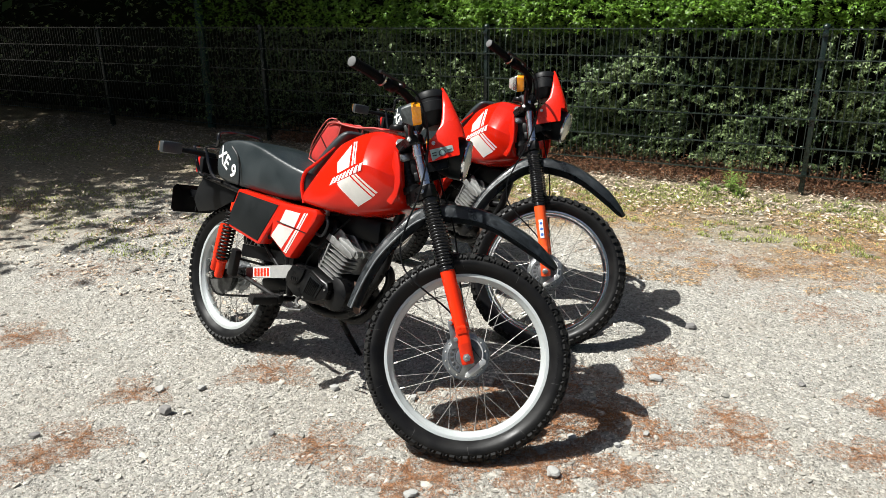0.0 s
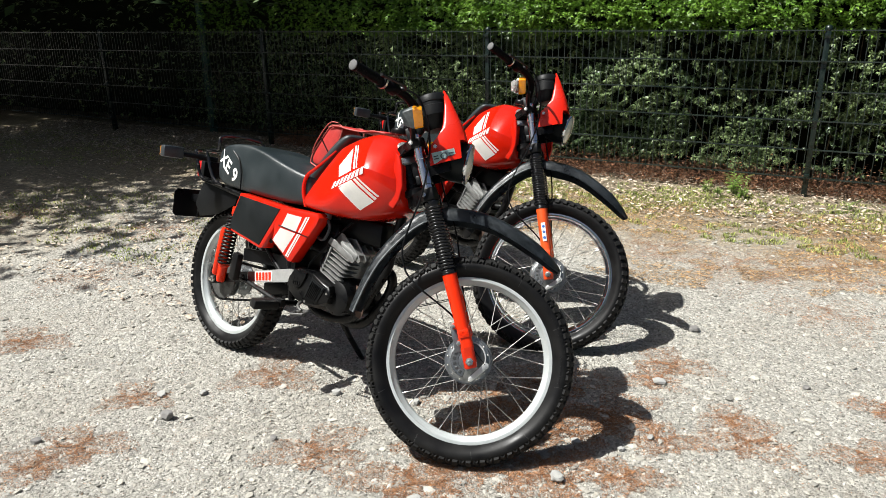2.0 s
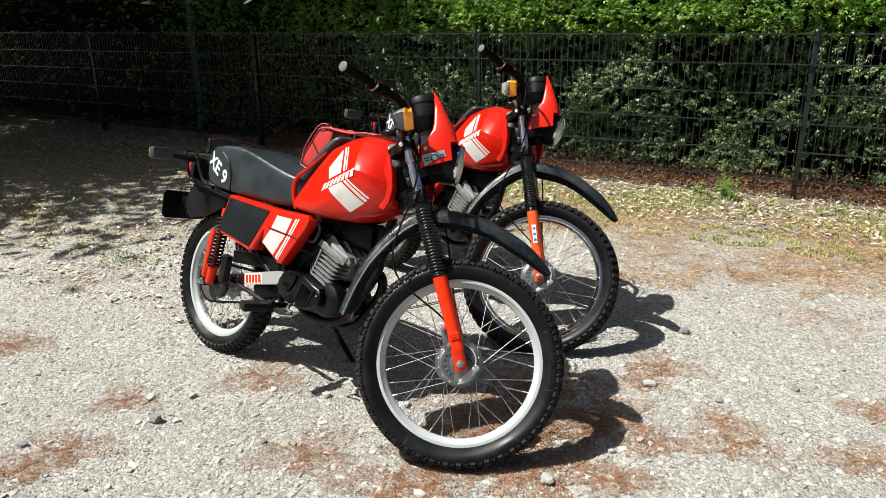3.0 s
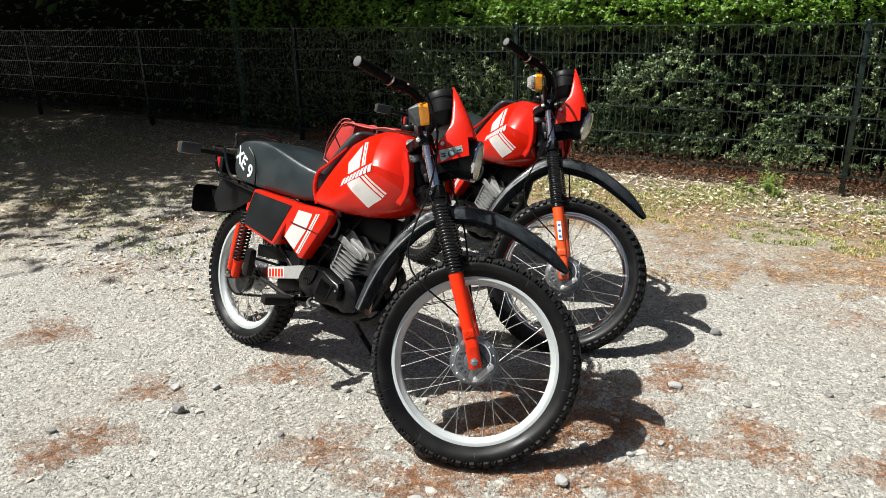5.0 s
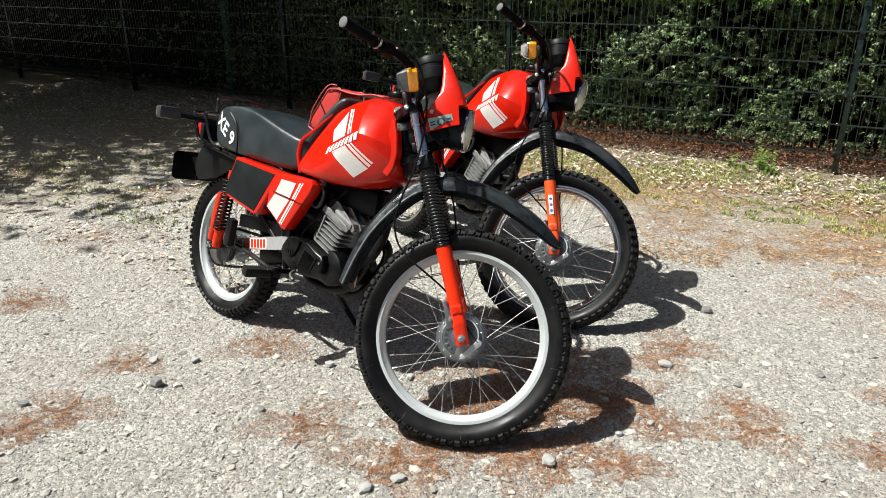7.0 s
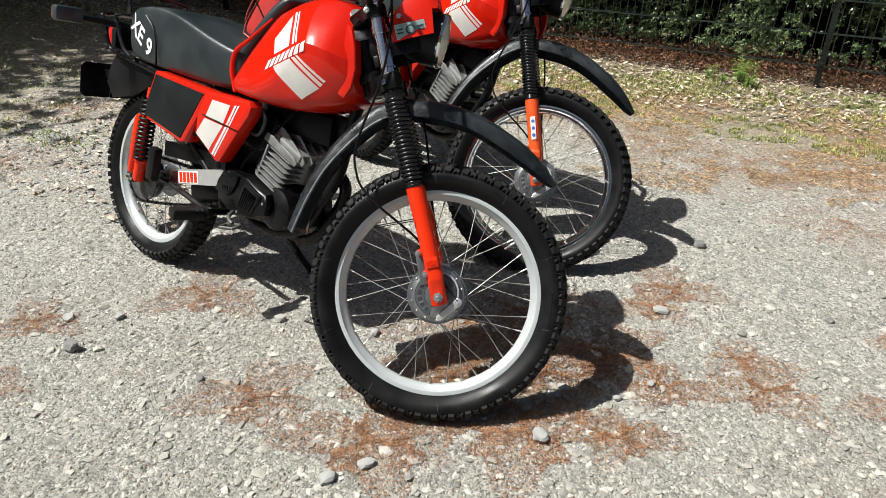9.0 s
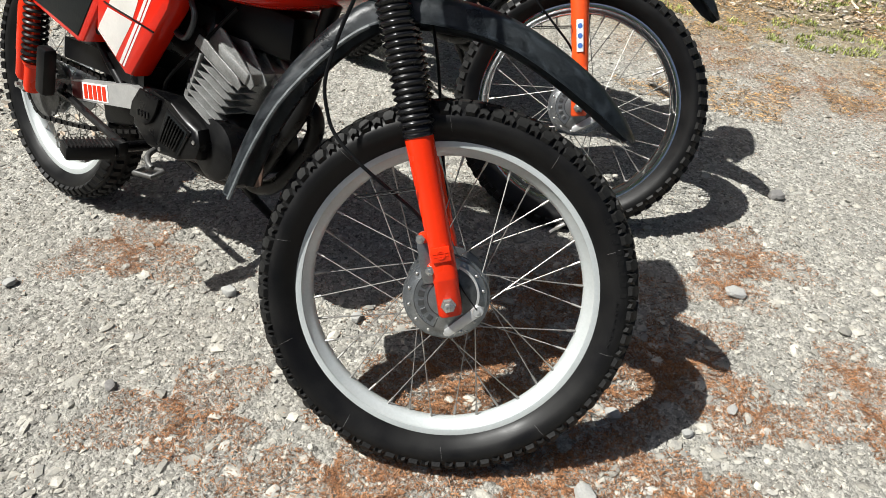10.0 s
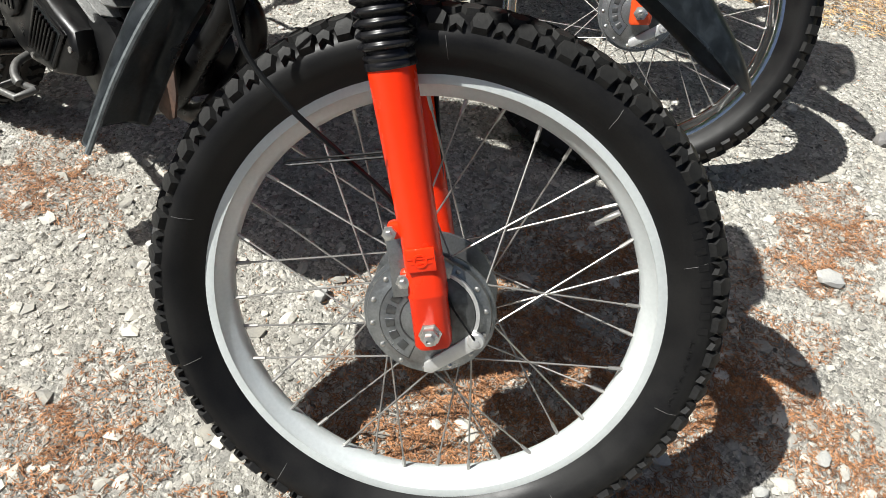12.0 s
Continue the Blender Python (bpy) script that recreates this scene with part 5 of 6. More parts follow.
        part("spring", tube(bmesh.new(), coil, 0.0042, 6), BLACK_METAL, shock, "black coil spring")
        part("rear_peg_hanger", tube(bmesh.new(), [(0.185, y * 0.9, 0.34), (0.20, y, 0.33), (0.255, y, 0.325), (0.42, y, 0.297), (0.45, y, 0.30)], 0.009, 8, 3), BLACK_METAL, bike)
        sg = -1 if y < 0 else 1
        part("pillion_footrest", box(bmesh.new(), (0.208, sg * 0.157, 0.379), (0.036, 0.03, 0.104), 0.008, Euler((0, radians(8), 0)).to_matrix()), RUBBER, bike, "folded black rubber footrest")
        peg = part("footrest", box(bmesh.new(), (0.458, sg * 0.199, 0.295), (0.046, 0.092, 0.030), 0.007, Euler((0, radians(4), sg * radians(14))).to_matrix()), RUBBER, bike, "ribbed black rubber footrest")
        for k in range(12):
            part("rib", box(bmesh.new(), (0.458 - (k - 5.5) * 0.0018, sg * (0.199 + (k - 5.5) * 0.0070), 0.3100), (0.044, 0.0036, 0.0040), 0.0012, Euler((0, radians(4), sg * radians(14))).to_matrix()), RUBBER, peg)
        part("footrest_bracket", box(tube(bmesh.new(), [(0.47, sg * 0.07, 0.295), (0.475, sg * 0.15, 0.300)], 0.011, 10), (0.476, sg * 0.147, 0.301), (0.036, 0.022, 0.03), 0.005), BLACK_METAL, bike)
    bm = tube(bmesh.new(), [(0.545, -0.10, 0.322), (0.560, -0.135, 0.314), (0.578, -0.148, 0.306), (0.596, -0.150, 0.300)], 0.0058, 12, 4)
    tube(bm, [(0.622, -0.142, 0.302), (0.622, -0.166, 0.294), (0.570, -0.170, 0.284), (0.570, -0.146, 0.292), (0.622, -0.142, 0.302)], 0.0050, 10)
    part("brake_pedal", bm, PEDAL_METAL, bike)
    teeth = []
    for k in range(84):
        r = 0.078 + (0.004 if k % 2 else 0)
        teeth.append((r * math.cos(2 * math.pi * k / 84), r * math.sin(2 * math.pi * k / 84)))
    part("sprocket", slab(bmesh.new(), teeth, 0.005, Matrix.Translation((0, -0.062, 0.289)) @ SIDE), PEDAL_METAL, bike)
    bm = bmesh.new()
    loop = [V(0, -0.065, 0.289) + 0.082 * V(math.cos(a), 0, math.sin(a)) for a in np.linspace(radians(100), radians(280), 14)]
    loop = loop + [V(0.014, -0.065, 0.208).lerp(V(0.49, -0.065, 0.33), k / 36) + V(0, 0, -0.012 * math.sin(math.pi * k / 36)) for k in range(1, 37)] + [V(0.49, -0.065, 0.385).lerp(V(-0.014, -0.065, 0.370), k / 36) for k in range(37)]
    for k in range(len(loop)):
        a, b = loop[k], loop[(k + 1) % len(loop)]
        box(bm, (a + b) / 2, ((b - a).length * 0.9, 0.008 if k % 2 else 0.012, 0.0085), 0, frame_of(b - a, V(0, 1, 0)) @ Euler((0, radians(90), 0)).to_matrix())
    part("chain", bm, BLACK_METAL, bike, smooth=0)
    guard = [V(0.46, -0.088, 0.432), V(0.3, -0.088, 0.425), V(0.15, -0.088, 0.415)]
    part("chain_guard", loft(bmesh.new(), [[p + V(0, 0, -0.022), p + V(0, 0.045, -0.022), p + V(0, 0.045, 0.02), p + V(0, 0, 0.024)] for p in guard]), BLACK_PLASTIC, bike)

    # rear wheel and tail
    wheel(bike, "rear_wheel", Matrix.Translation((0, 0, REAR_TYRE)), REAR_RIM, REAR_TYRE, 0.041, KNOB_ROWS, 62, 0.0095, CHROME if second else RIM_PAINT, 0.024, 0.036, 11)
    part("axle_bolt", lathe(bmesh.new(), [(0, -0.128), (0.007, -0.128), (0.007, -0.118), (0.013, -0.118), (0.013, -0.108), (0.007, -0.108), (0.007, 0.128), (0, 0.128)], Matrix.Translation((0, 0, 0.289)) @ AXLE, 6), STEEL, bike)
    bm = bmesh.new()
    rows = []
    for x, z, w, drop in ((0.20, 0.625, 0.05, 0.03), (0.10, 0.648, 0.062, 0.03), (0.0, 0.655, 0.066, 0.03), (-0.10, 0.657, 0.068, 0.03), (-0.19, 0.655, 0.068, 0.03), (-0.225, 0.615, 0.067, 0.02), (-0.245, 0.56, 0.066, 0.015), (-0.25, 0.515, 0.064, 0.010)):
        back = 0.0 if x > -0.2 else 0.018
        rows.append([bm.verts.new(p) for p in (V(x + back, -w * 1.03, z - drop), V(x, -w, z - 0.010), V(x, -w * 0.7, z), V(x, w * 0.7, z), V(x, w, z - 0.010), V(x + back, w * 1.03, z - drop))])
    for a, b in zip(rows, rows[1:]):
        for i in range(5):
            bm.faces.new((a[i], a[i + 1], b[i + 1], b[i]))
    bmesh.ops.solidify(bm, geom=list(bm.faces), thickness=0.003)
    tail = part("rear_mudguard", bm, BLACK_PLASTIC, bike, "black plastic rear mudguard", subdiv=1)
    for y in (-0.068, 0.072):
        side_outline = [(-0.196, 0.655), (-0.228, 0.613), (-0.246, 0.56), (-0.206, 0.514), (-0.081, 0.538), (0.03, 0.590), (0.05, 0.637), (-0.10, 0.650)]
        part("guard_side", slab(bmesh.new(), side_outline, 0.004, Matrix.Translation((0, y, 0)) @ SIDE, 0.001), BLACK_PLASTIC, tail)
    outline = [(-0.104 + 0.014, 0.49), (0.104 - 0.014, 0.49), (0.104, 0.504), (0.104, 0.594), (0.09, 0.608), (-0.09, 0.608), (-0.104, 0.594), (-0.104, 0.504)]
    m = Matrix(((0, 0, 1, -0.366), (1, 0, 0, 0), (0, 1, 0, 0), (0, 0, 0, 1)))
    part("plate_carrier", slab(bmesh.new(), outline, 0.004, m, 0.001), BLACK_PLASTIC, tail, "black back of the plate carrier")
    part("carrier_arm", box(bmesh.new(), (-0.312, 0, 0.575), (0.11, 0.05, 0.03), 0.005), BLACK_PLASTIC, tail)
    lamp = part("tail_light", box(bmesh.new(), (-0.262, 0, 0.705), (0.03, 0.10, 0.072), 0.008), BLACK_PLASTIC, bike)
    part("tail_lens", box(bmesh.new(), (-0.288, 0, 0.705), (0.028, 0.096, 0.068), 0.008), RED_LENS, lamp, "red lens")
    for sg in (-1, 1):
        part("indicator_stalk", tube(bmesh.new(), [(-0.14, sg * 0.06, 0.752), (-0.17, sg * 0.12, 0.756), (-0.17, sg * 0.215, 0.758)], [0.010, 0.012, 0.009], 10), BLACK_PLASTIC, bike)
        ind = part("rear_indicator", box(bmesh.new(), (-0.164, sg * 0.247, 0.763), (0.036, 0.086, 0.046), 0.009), GUARD_PLASTIC, bike, "black square indicator with amber lens")
        part("indicator_lens", box(bmesh.new(), (-0.184, sg * 0.247, 0.763), (0.010, 0.076, 0.038), 0.004), AMBER, ind)
    bm = bmesh.new()
    for sg in (-1, 1):
        tube(bm, [(-0.265, sg * 0.06, 0.782), (-0.240, sg * 0.10, 0.778), (-0.226, sg * 0.102, 0.762), (-0.190, sg * 0.102, 0.690), (-0.15, sg * 0.10, 0.668), (-0.02, sg * 0.10, 0.66)], 0.0065, 8, 5)
        tube(bm, [(-0.075, sg * 0.10, 0.795), (-0.125, sg * 0.102, 0.790), (-0.150, sg * 0.102, 0.775), (-0.100, sg * 0.102, 0.690), (-0.06, sg * 0.10, 0.664)], 0.0065, 8, 5)
    tube(bm, [(-0.265, -0.06, 0.782), (-0.275, 0, 0.782), (-0.265, 0.06, 0.782)], 0.0065, 8, 4)
    tube(bm, [(-0.075, -0.10, 0.795), (-0.07, -0.103, 0.825), (-0.075, -0.09, 0.848), (-0.095, 0.0, 0.856), (-0.075, 0.09, 0.848), (-0.07, 0.103, 0.825), (-0.075, 0.10, 0.795)], 0.007, 8, 6)
    for y in (-0.04, 0.04):
        tube(bm, [(-0.27, y, 0.783), (-0.07, y, 0.786)], 0.005, 8)
    part("luggage_rack", bm, RACK_BLACK, bike, "black tube luggage rack and grab rail")

    # side stand
    bm = tube(bmesh.new(), [(0.575, 0.05, 0.262), (0.545, 0.15, 0.165), (0.516, 0.262, 0.062)], [0.012, 0.011, 0.010], 10)
    box(bm, (0.512, 0.268, 0.060), (0.055, 0.04, 0.008), 0.003, Euler((radians(15), 0, 0)).to_matrix())
    part("side_stand", bm, BLACK_METAL, bike)

    # fork and everything that turns with it
    steer = lambda name, bm, mat, label="", **kw: part(name, bm, mat, bike, label, fork, **kw)  # noqa: E731
    hub = wheel(bike, "front_wheel", fork, FRONT_RIM, FRONT_TYRE, 0.044, KNOB_ROWS if second else ROAD_ROWS, 62 if second else 45, 0.0085 if second else 0.0078, CHROME if second else RIM_PAINT, 0.023, 0.036, 5)
    plate = part("brake_plate", lathe(bmesh.new(), [(0, -0.047), (0.05, -0.047), (0.056, -0.042), (0.0665, -0.041), (0.0675, -0.038), (0.0675, -0.034), (0, -0.034)], AXLE, 48), CAST, hub, "cast alloy brake plate")
    for k in range(14):
        a = 2 * math.pi * k / 14
        part("rivet", lathe(bmesh.new(), [(0.0028, 0), (0.0028, 0.001), (0.001, 0.0022), (0, 0.0023)], Matrix.Translation((0.0615 * math.cos(a), -0.0415, 0.0615 * math.sin(a))) @ pose(0, 0, 0, 90), 8), STEEL, plate)
    def arc(r0, r1, a0, a1, n=14):
        return [(r0 * math.cos(t), r0 * math.sin(t)) for t in np.linspace(a0, a1, n)] + [(r1 * math.cos(t), r1 * math.sin(t)) for t in np.linspace(a1, a0, n)]

    dark_cast = material("dark_cast_alloy", (0.13, 0.135, 0.135), (0.07, 0.07, 0.07), rough=0.4, metal=0.8, scale=40, bump=0.2)
    part("emblem_groove", slab(bmesh.new(), arc(0.029, 0.0525, radians(118), radians(238)), 0.0006, Matrix.Translation((0, -0.0466, 0)) @ SIDE), dark_cast, plate)
    part("emblem", slab(bmesh.new(), arc(0.0305, 0.051, radians(120), radians(236)), 0.0016, Matrix.Translation((0, -0.0466, 0)) @ SIDE, 0.0005), CAST, plate, "raised crescent emblem")
    for k in range(5):
        t = radians(136 + 21 * k)
        part("emblem_block", slab(bmesh.new(), arc(0.036, 0.0455, t - 0.13, t + 0.11, 4), 0.0012, Matrix.Translation((0, -0.0480, 0)) @ SIDE, 0.0004), dark_cast, plate)
    part("cover_disc", slab(bmesh.new(), arc(0.002, 0.047, radians(-62), radians(80)), 0.003, Matrix.Translation((0.004, -0.0465, 0.006)) @ SIDE, 0.001), dark_cast, plate)
    part("cover_edge", slab(bmesh.new(), arc(0.0475, 0.0515, radians(-45), radians(60)), 0.0042, Matrix.Translation((0.004, -0.0455, 0.006)) @ SIDE, 0.0012), ALUMINIUM, plate)
    bm = lathe(bmesh.new(), [(0, 0), (0.0085, 0), (0.0095, 0.002), (0.0095, 0.006), (0.008, 0.0075), (0.0035, 0.0075), (0.0035, 0.010), (0, 0.0105)], Matrix.Translation((0.047, -0.047, -0.028)) @ pose(0, 0, 0, 90), 18)
    slab(bm, [(0.050, -0.020), (0.040, -0.022), (-0.012, -0.050), (-0.014, -0.060), (-0.006, -0.063), (0.05, -0.037)], 0.005, Matrix.Translation((0, -0.046, 0)) @ SIDE, 0.0015)
    part("brake_arm", bm, ALUMINIUM, plate)
    part("anchor_arm", slab(bmesh.new(), [(-0.032, 0.03), (-0.012, 0.03), (-0.010, 0.100), (-0.028, 0.112)], 0.008, Matrix.Translation((0, -0.043, 0)) @ SIDE, 0.002), CAST, plate)
    part("cable_stop", slab(bmesh.new(), [(0.008, 0.050), (0.030, 0.044), (0.036, 0.058), (0.020, 0.074), (0.008, 0.072)], 0.010, Matrix.Translation((0, -0.040, 0)) @ SIDE, 0.002), CAST, plate)
    part("brake_cable", tube(bmesh.new(), [(0.010, -0.056, 0.078), (0.018, -0.056, 0.048), (0.030, -0.056, 0.012), (0.047, -0.056, -0.026)], [0.0042, 0.0038, 0.0012, 0.0012], 8, 4), BLACK_PLASTIC, plate)
    for sg in (-1, 1):
        y = sg * 0.0605
        mat = ORANGE_FADED if second else ORANGE
        bm = bmesh.new()
        rings = []
        for z, rx, ry in ((-0.024, 0.0165, 0.010), (-0.019, 0.0195, 0.0125), (0.030, 0.0195, 0.0130), (0.0365, 0.0205, 0.0165), (0.039, 0.0200, 0.0168), (0.06, 0.0195, 0.0180), (0.10, 0.0198, 0.0192), (0.20, 0.0215, 0.0215), (0.255, 0.0225, 0.0225), (0.268, 0.0225, 0.0225)):
            e = 2.0 if z > 0.08 else 3.4
            ring = []
            for k in range(24):
                c, s = math.cos(2 * math.pi * k / 24), math.sin(2 * math.pi * k / 24)
                ring.append(V(0.0085 - 0.004 * max(0, 1 - max(z, 0) / 0.05) + rx * math.copysign(abs(c) ** (2 / e), c), y + ry * math.copysign(abs(s) ** (2 / e), s), z))
            rings.append(ring)
        leg = steer("fork_leg", loft(bm, rings), mat, "orange-red enamelled fork leg")
        part("leg_badge", box(bmesh.new(), (0.0085, y + sg * 0.0192, 0.080), (0.030, 0.0045, 0.024), 0.0012), mat, leg)
        part("badge_ring", lathe(bmesh.new(), [(0.0052, -0.001), (0.0072, -0.001), (0.0072, 0.001), (0.0052, 0.001)], Matrix.Translation((0.0085, y + sg * 0.0217, 0.080)) @ AXLE, 20, loop=True), mat, leg)
        part("badge_wings", box(box(bmesh.new(), (0.0085, y + sg * 0.0215, 0.0825), (0.026, 0.0016, 0.0016)), (0.0085, y + sg * 0.0215, 0.0775), (0.022, 0.0016, 0.0016)), mat, leg)
        bm = lathe(bmesh.new(), [(0, 0), (0.0125, 0), (0.0125, 0.002), (0.0098, 0.0021), (0.0098, 0.010), (0.0062, 0.0105), (0.0062, 0.017), (0.003, 0.018), (0.0025, 0.016), (0, 0.016)], Matrix.Translation((0.0045, y + sg * 0.0125, -0.004)) @ pose(0, 0, 0, 90 if sg < 0 else -90), 6)
        part("axle_nut", bm, STEEL, leg, smooth=25)
        for x, z in ((-0.017, 0.108), (-0.013, 0.056)):
            part("lug", box(bmesh.new(), (x + 0.006, y, z), (0.022, 0.018, 0.018), 0.005), mat, leg)
        for x, z in ((-0.019, 0.108), (-0.014, 0.056)):
            part("lug_bolt", lathe(bmesh.new(), [(0, 0), (0.0075, 0), (0.0075, 0.005), (0.004, 0.0055), (0.004, 0.010), (0, 0.011)], Matrix.Translation((x, y + sg * 0.009, z)) @ pose(0, 0, 0, 90 if sg < 0 else -90), 6), STEEL, leg, smooth=25)
        if second and sg < 0:
            part("fork_sticker", box(bmesh.new(), (0.0085, y - 0.0213, 0.165), (0.016, 0.002, 0.075), 0.0005), WHITE, leg, "white sticker with blue dots")
            for k in range(3):
                part("sticker_dot", lathe(bmesh.new(), [(0, 0), (0.006, 0), (0.006, 0.001), (0, 0.001)], Matrix.Translation((0.0085, y - 0.0224, 0.142 + 0.023 * k)) @ pose(0, 0, 0, 90), 14), BLUE, leg)
        prof = [(0.0, 0.262), (0.0238, 0.262), (0.0246, 0.264), (0.0246, 0.267), (0.0236, 0.268), (0.0236, 0.270), (0.0246, 0.271), (0.0246, 0.274), (0.0228, 0.276)]
        for k in range(20):
            z = 0.278 + k * 0.00985
            prof += [(0.0222, z), (0.0272, z + 0.0032), (0.0279, z + 0.0049), (0.0272, z + 0.0066), (0.0222, z + 0.0097)]
        prof += [(0.023, 0.477), (0.0245, 0.480), (0.0245, 0.488), (0.021, 0.49), (0.0, 0.49)]
        steer("bellows", lathe(bmesh.new(), prof, Matrix.Translation((0.0085, y, 0)), 28), BOOT_RUBBER, "black rubber bellows", smooth=60)
        bm = lathe(bmesh.new(), [(0, 0.48), (0.0165, 0.48), (0.0165, 0.545), (0.0185, 0.546), (0.0185, 0.60), (0.0165, 0.601), (0.0165, 0.625), (0.0185, 0.626), (0.0185, 0.645), (0.0165, 0.646), (0.0165, 0.705), (0, 0.706)], Matrix.Translation((0.0085, y, 0)), 24)
        steer("stanchion", bm, CHROME, "chrome fork tube")
    for z, t, name in ((0.512, 0.04, "lower_yoke"), (0.678, 0.028, "upper_yoke")):
        outline = [(-0.062, -0.016), (-0.062, 0.016), (-0.050, 0.026), (-0.01, 0.088), (0.02, 0.09), (0.034, 0.075), (0.034, 0.045), (0.016, 0.03), (0.016, -0.03), (0.034, -0.045), (0.034, -0.075), (0.02, -0.09), (-0.01, -0.088), (-0.050, -0.026)]
        yoke = steer(name, slab(bmesh.new(), outline, t, Matrix.Translation((0, 0, z - t / 2)), 0.005), BLACK_METAL)
        for sg in (-1, 1):
            part("pinch_bolt", lathe(bmesh.new(), [(0, 0), (0.007, 0), (0.007, 0.006), (0.003, 0.007), (0, 0.005)], Matrix.Translation((-0.008, sg * 0.088, z)) @ pose(0, 0, 0, 90 if sg < 0 else -90), 10), STEEL, yoke)
    bm = tube(bmesh.new(), [(-0.043, 0, 0.49), (-0.043, 0, 0.70)], 0.016, 14)
    lathe(bm, [(0, 0.69), (0.02, 0.69), (0.02, 0.705), (0.012, 0.712), (0, 0.712)], Matrix.Translation((-0.043, 0, 0)), 6)
    steer("steering_stem", bm, STEEL)
    for z in (0.53, 0.632):
        steer("head_bearing", lathe(bmesh.new(), [(0.03, 0), (0.034, 0.004), (0.034, 0.02), (0.028, 0.026), (0, 0.026)], Matrix.Translation((-0.043, 0, z)), 20), CAST if z > 0.6 else BLACK_METAL)
    bm = box(bmesh.new(), (-0.01, -0.012, 0.61), (0.040, 0.03, 0.05), 0.006)
    box(bm, (-0.01, -0.016, 0.575), (0.03, 0.025, 0.03), 0.005)
    steer("ignition_lock", bm, BLACK_PLASTIC)

    # front mudguard: an arched shell with turned-down flanges
    path = smooth_path([(0.338, 0, 0.192), (0.318, 0, 0.244), (0.279, 0, 0.309), (0.193, 0, 0.398), (0.105, 0, 0.45), (0.0, 0, 0.478), (-0.085, 0, 0.457), (-0.191, 0, 0.390), (-0.262, 0, 0.318), (-0.322, 0, 0.236)], 4)
    bm = bmesh.new()
    rows = []
    for i, p in enumerate(path):
        u = i / (len(path) - 1)
        d = (path[min(i + 1, len(path) - 1)] - path[max(i - 1, 0)]).normalized()
        n = V(0, 1, 0).cross(d).normalized()
        n = n if n.z > 0 or i == 0 else n
        w = float(np.interp(u, [0, 0.03, 0.1, 0.3, 0.5, 0.8, 1], [0.024, 0.042, 0.054, 0.058, 0.055, 0.056, 0.056]))
        h = float(np.interp(u, [0, 0.05, 0.2, 0.45, 0.55, 0.8, 0.95, 1], [0.010, 0.022, 0.040, 0.046, 0.044, 0.030, 0.024, 0.022]))
        inward = (V(0, 0, 0) - p)
        inward = (inward - d * inward.dot(d)).normalized()
        rows.append([bm.verts.new(p + V(0, y, 0) + inward * k) for y, k in ((-w * 1.02 - 0.007, h + 0.001), (-w * 1.02, h), (-w, h * 0.45), (-w * 0.86, 0.006), (-w * 0.45, 0.0), (0, -0.003), (w * 0.45, 0.0), (w * 0.86, 0.006), (w, h * 0.45), (w * 1.02, h), (w * 1.02 + 0.007, h + 0.001))])
    for a, b in zip(rows, rows[1:]):
        for i in range(10):
            bm.faces.new((a[i], a[i + 1], b[i + 1], b[i]))
    bmesh.ops.solidify(bm, geom=list(bm.faces), thickness=0.003)
    lip = [r[0].co.copy() for r in rows[int(len(rows) * 0.60):]]
    mudguard = steer("front_mudguard", bm, GUARD_PLASTIC, "high black plastic front mudguard, dusty", subdiv=1, smooth=60)

    part("worn_edge", tube(bmesh.new(), lip, 0.0034, 8), WORN_EDGE, mudguard, "grey scuffed edge")

    # headlamp mask, headlamp, instrument, indicators
    bm = bmesh.new()
    rows = []
    zs = [0.592, 0.61, 0.63, 0.648, 0.66, 0.68, 0.70, 0.72, 0.742, 0.765, 0.79, 0.812, 0.828, 0.837]
    for z in zs:
        w = float(np.interp(z, [0.592, 0.648, 0.70, 0.765, 0.80, 0.837], [0.110, 0.103, 0.091, 0.073, 0.058, 0.022]))
        xf = float(np.interp(z, [0.592, 0.648, 0.675, 0.73, 0.80, 0.837], [0.153, 0.162, 0.163, 0.155, 0.141, 0.131]))
        xs = float(np.interp(z, [0.592, 0.648, 0.66, 0.68, 0.70, 0.72, 0.765, 0.80, 0.837], [0.036, 0.041, 0.056, 0.080, 0.097, 0.106, 0.119, 0.126, 0.129]))
        rows.append([bm.verts.new((xf - (xf - xs) * abs(t) ** 12, w * t * (1 - 0.10 * abs(t) ** 12), z)) for t in (-1, -0.985, -0.965, -0.94, -0.91, -0.87, -0.80, -0.4, 0, 0.4, 0.80, 0.87, 0.91, 0.94, 0.965, 0.985, 1)])
    for j, (a, b) in enumerate(zip(rows, rows[1:])):
        for i in range(16):
            if j < 3 and 5 <= i <= 10:
                continue
            bm.faces.new((a[i], a[i + 1], b[i + 1], b[i]))
    inner = {v: bm.verts.new((v.co.x - 0.003, v.co.y * 0.955, v.co.z)) for v in list(bm.verts)}
    rim_edges = [e for e in bm.edges if len(e.link_faces) == 1]
    for f in list(bm.faces):
        bm.faces.new([inner[v] for v in reversed(f.verts)])
    for e in rim_edges:
        a, b = e.verts
        bm.faces.new((a, b, inner[b], inner[a]))
    mask = steer("headlamp_mask", bm, RED_PLASTIC, "red plastic headlamp mask", smooth=50)
    for sg in (-1, 1):
        part("mask_screw", lathe(bmesh.new(), [(0, 0), (0.006, 0), (0.006, 0.003), (0, 0.004)], Matrix.Translation((0.062, sg * 0.101, 0.645)) @ pose(0, 0, 0, 90 if sg < 0 else -90), 10), STEEL, mask)
    look_out = V(0.88, -0.04, -0.46)
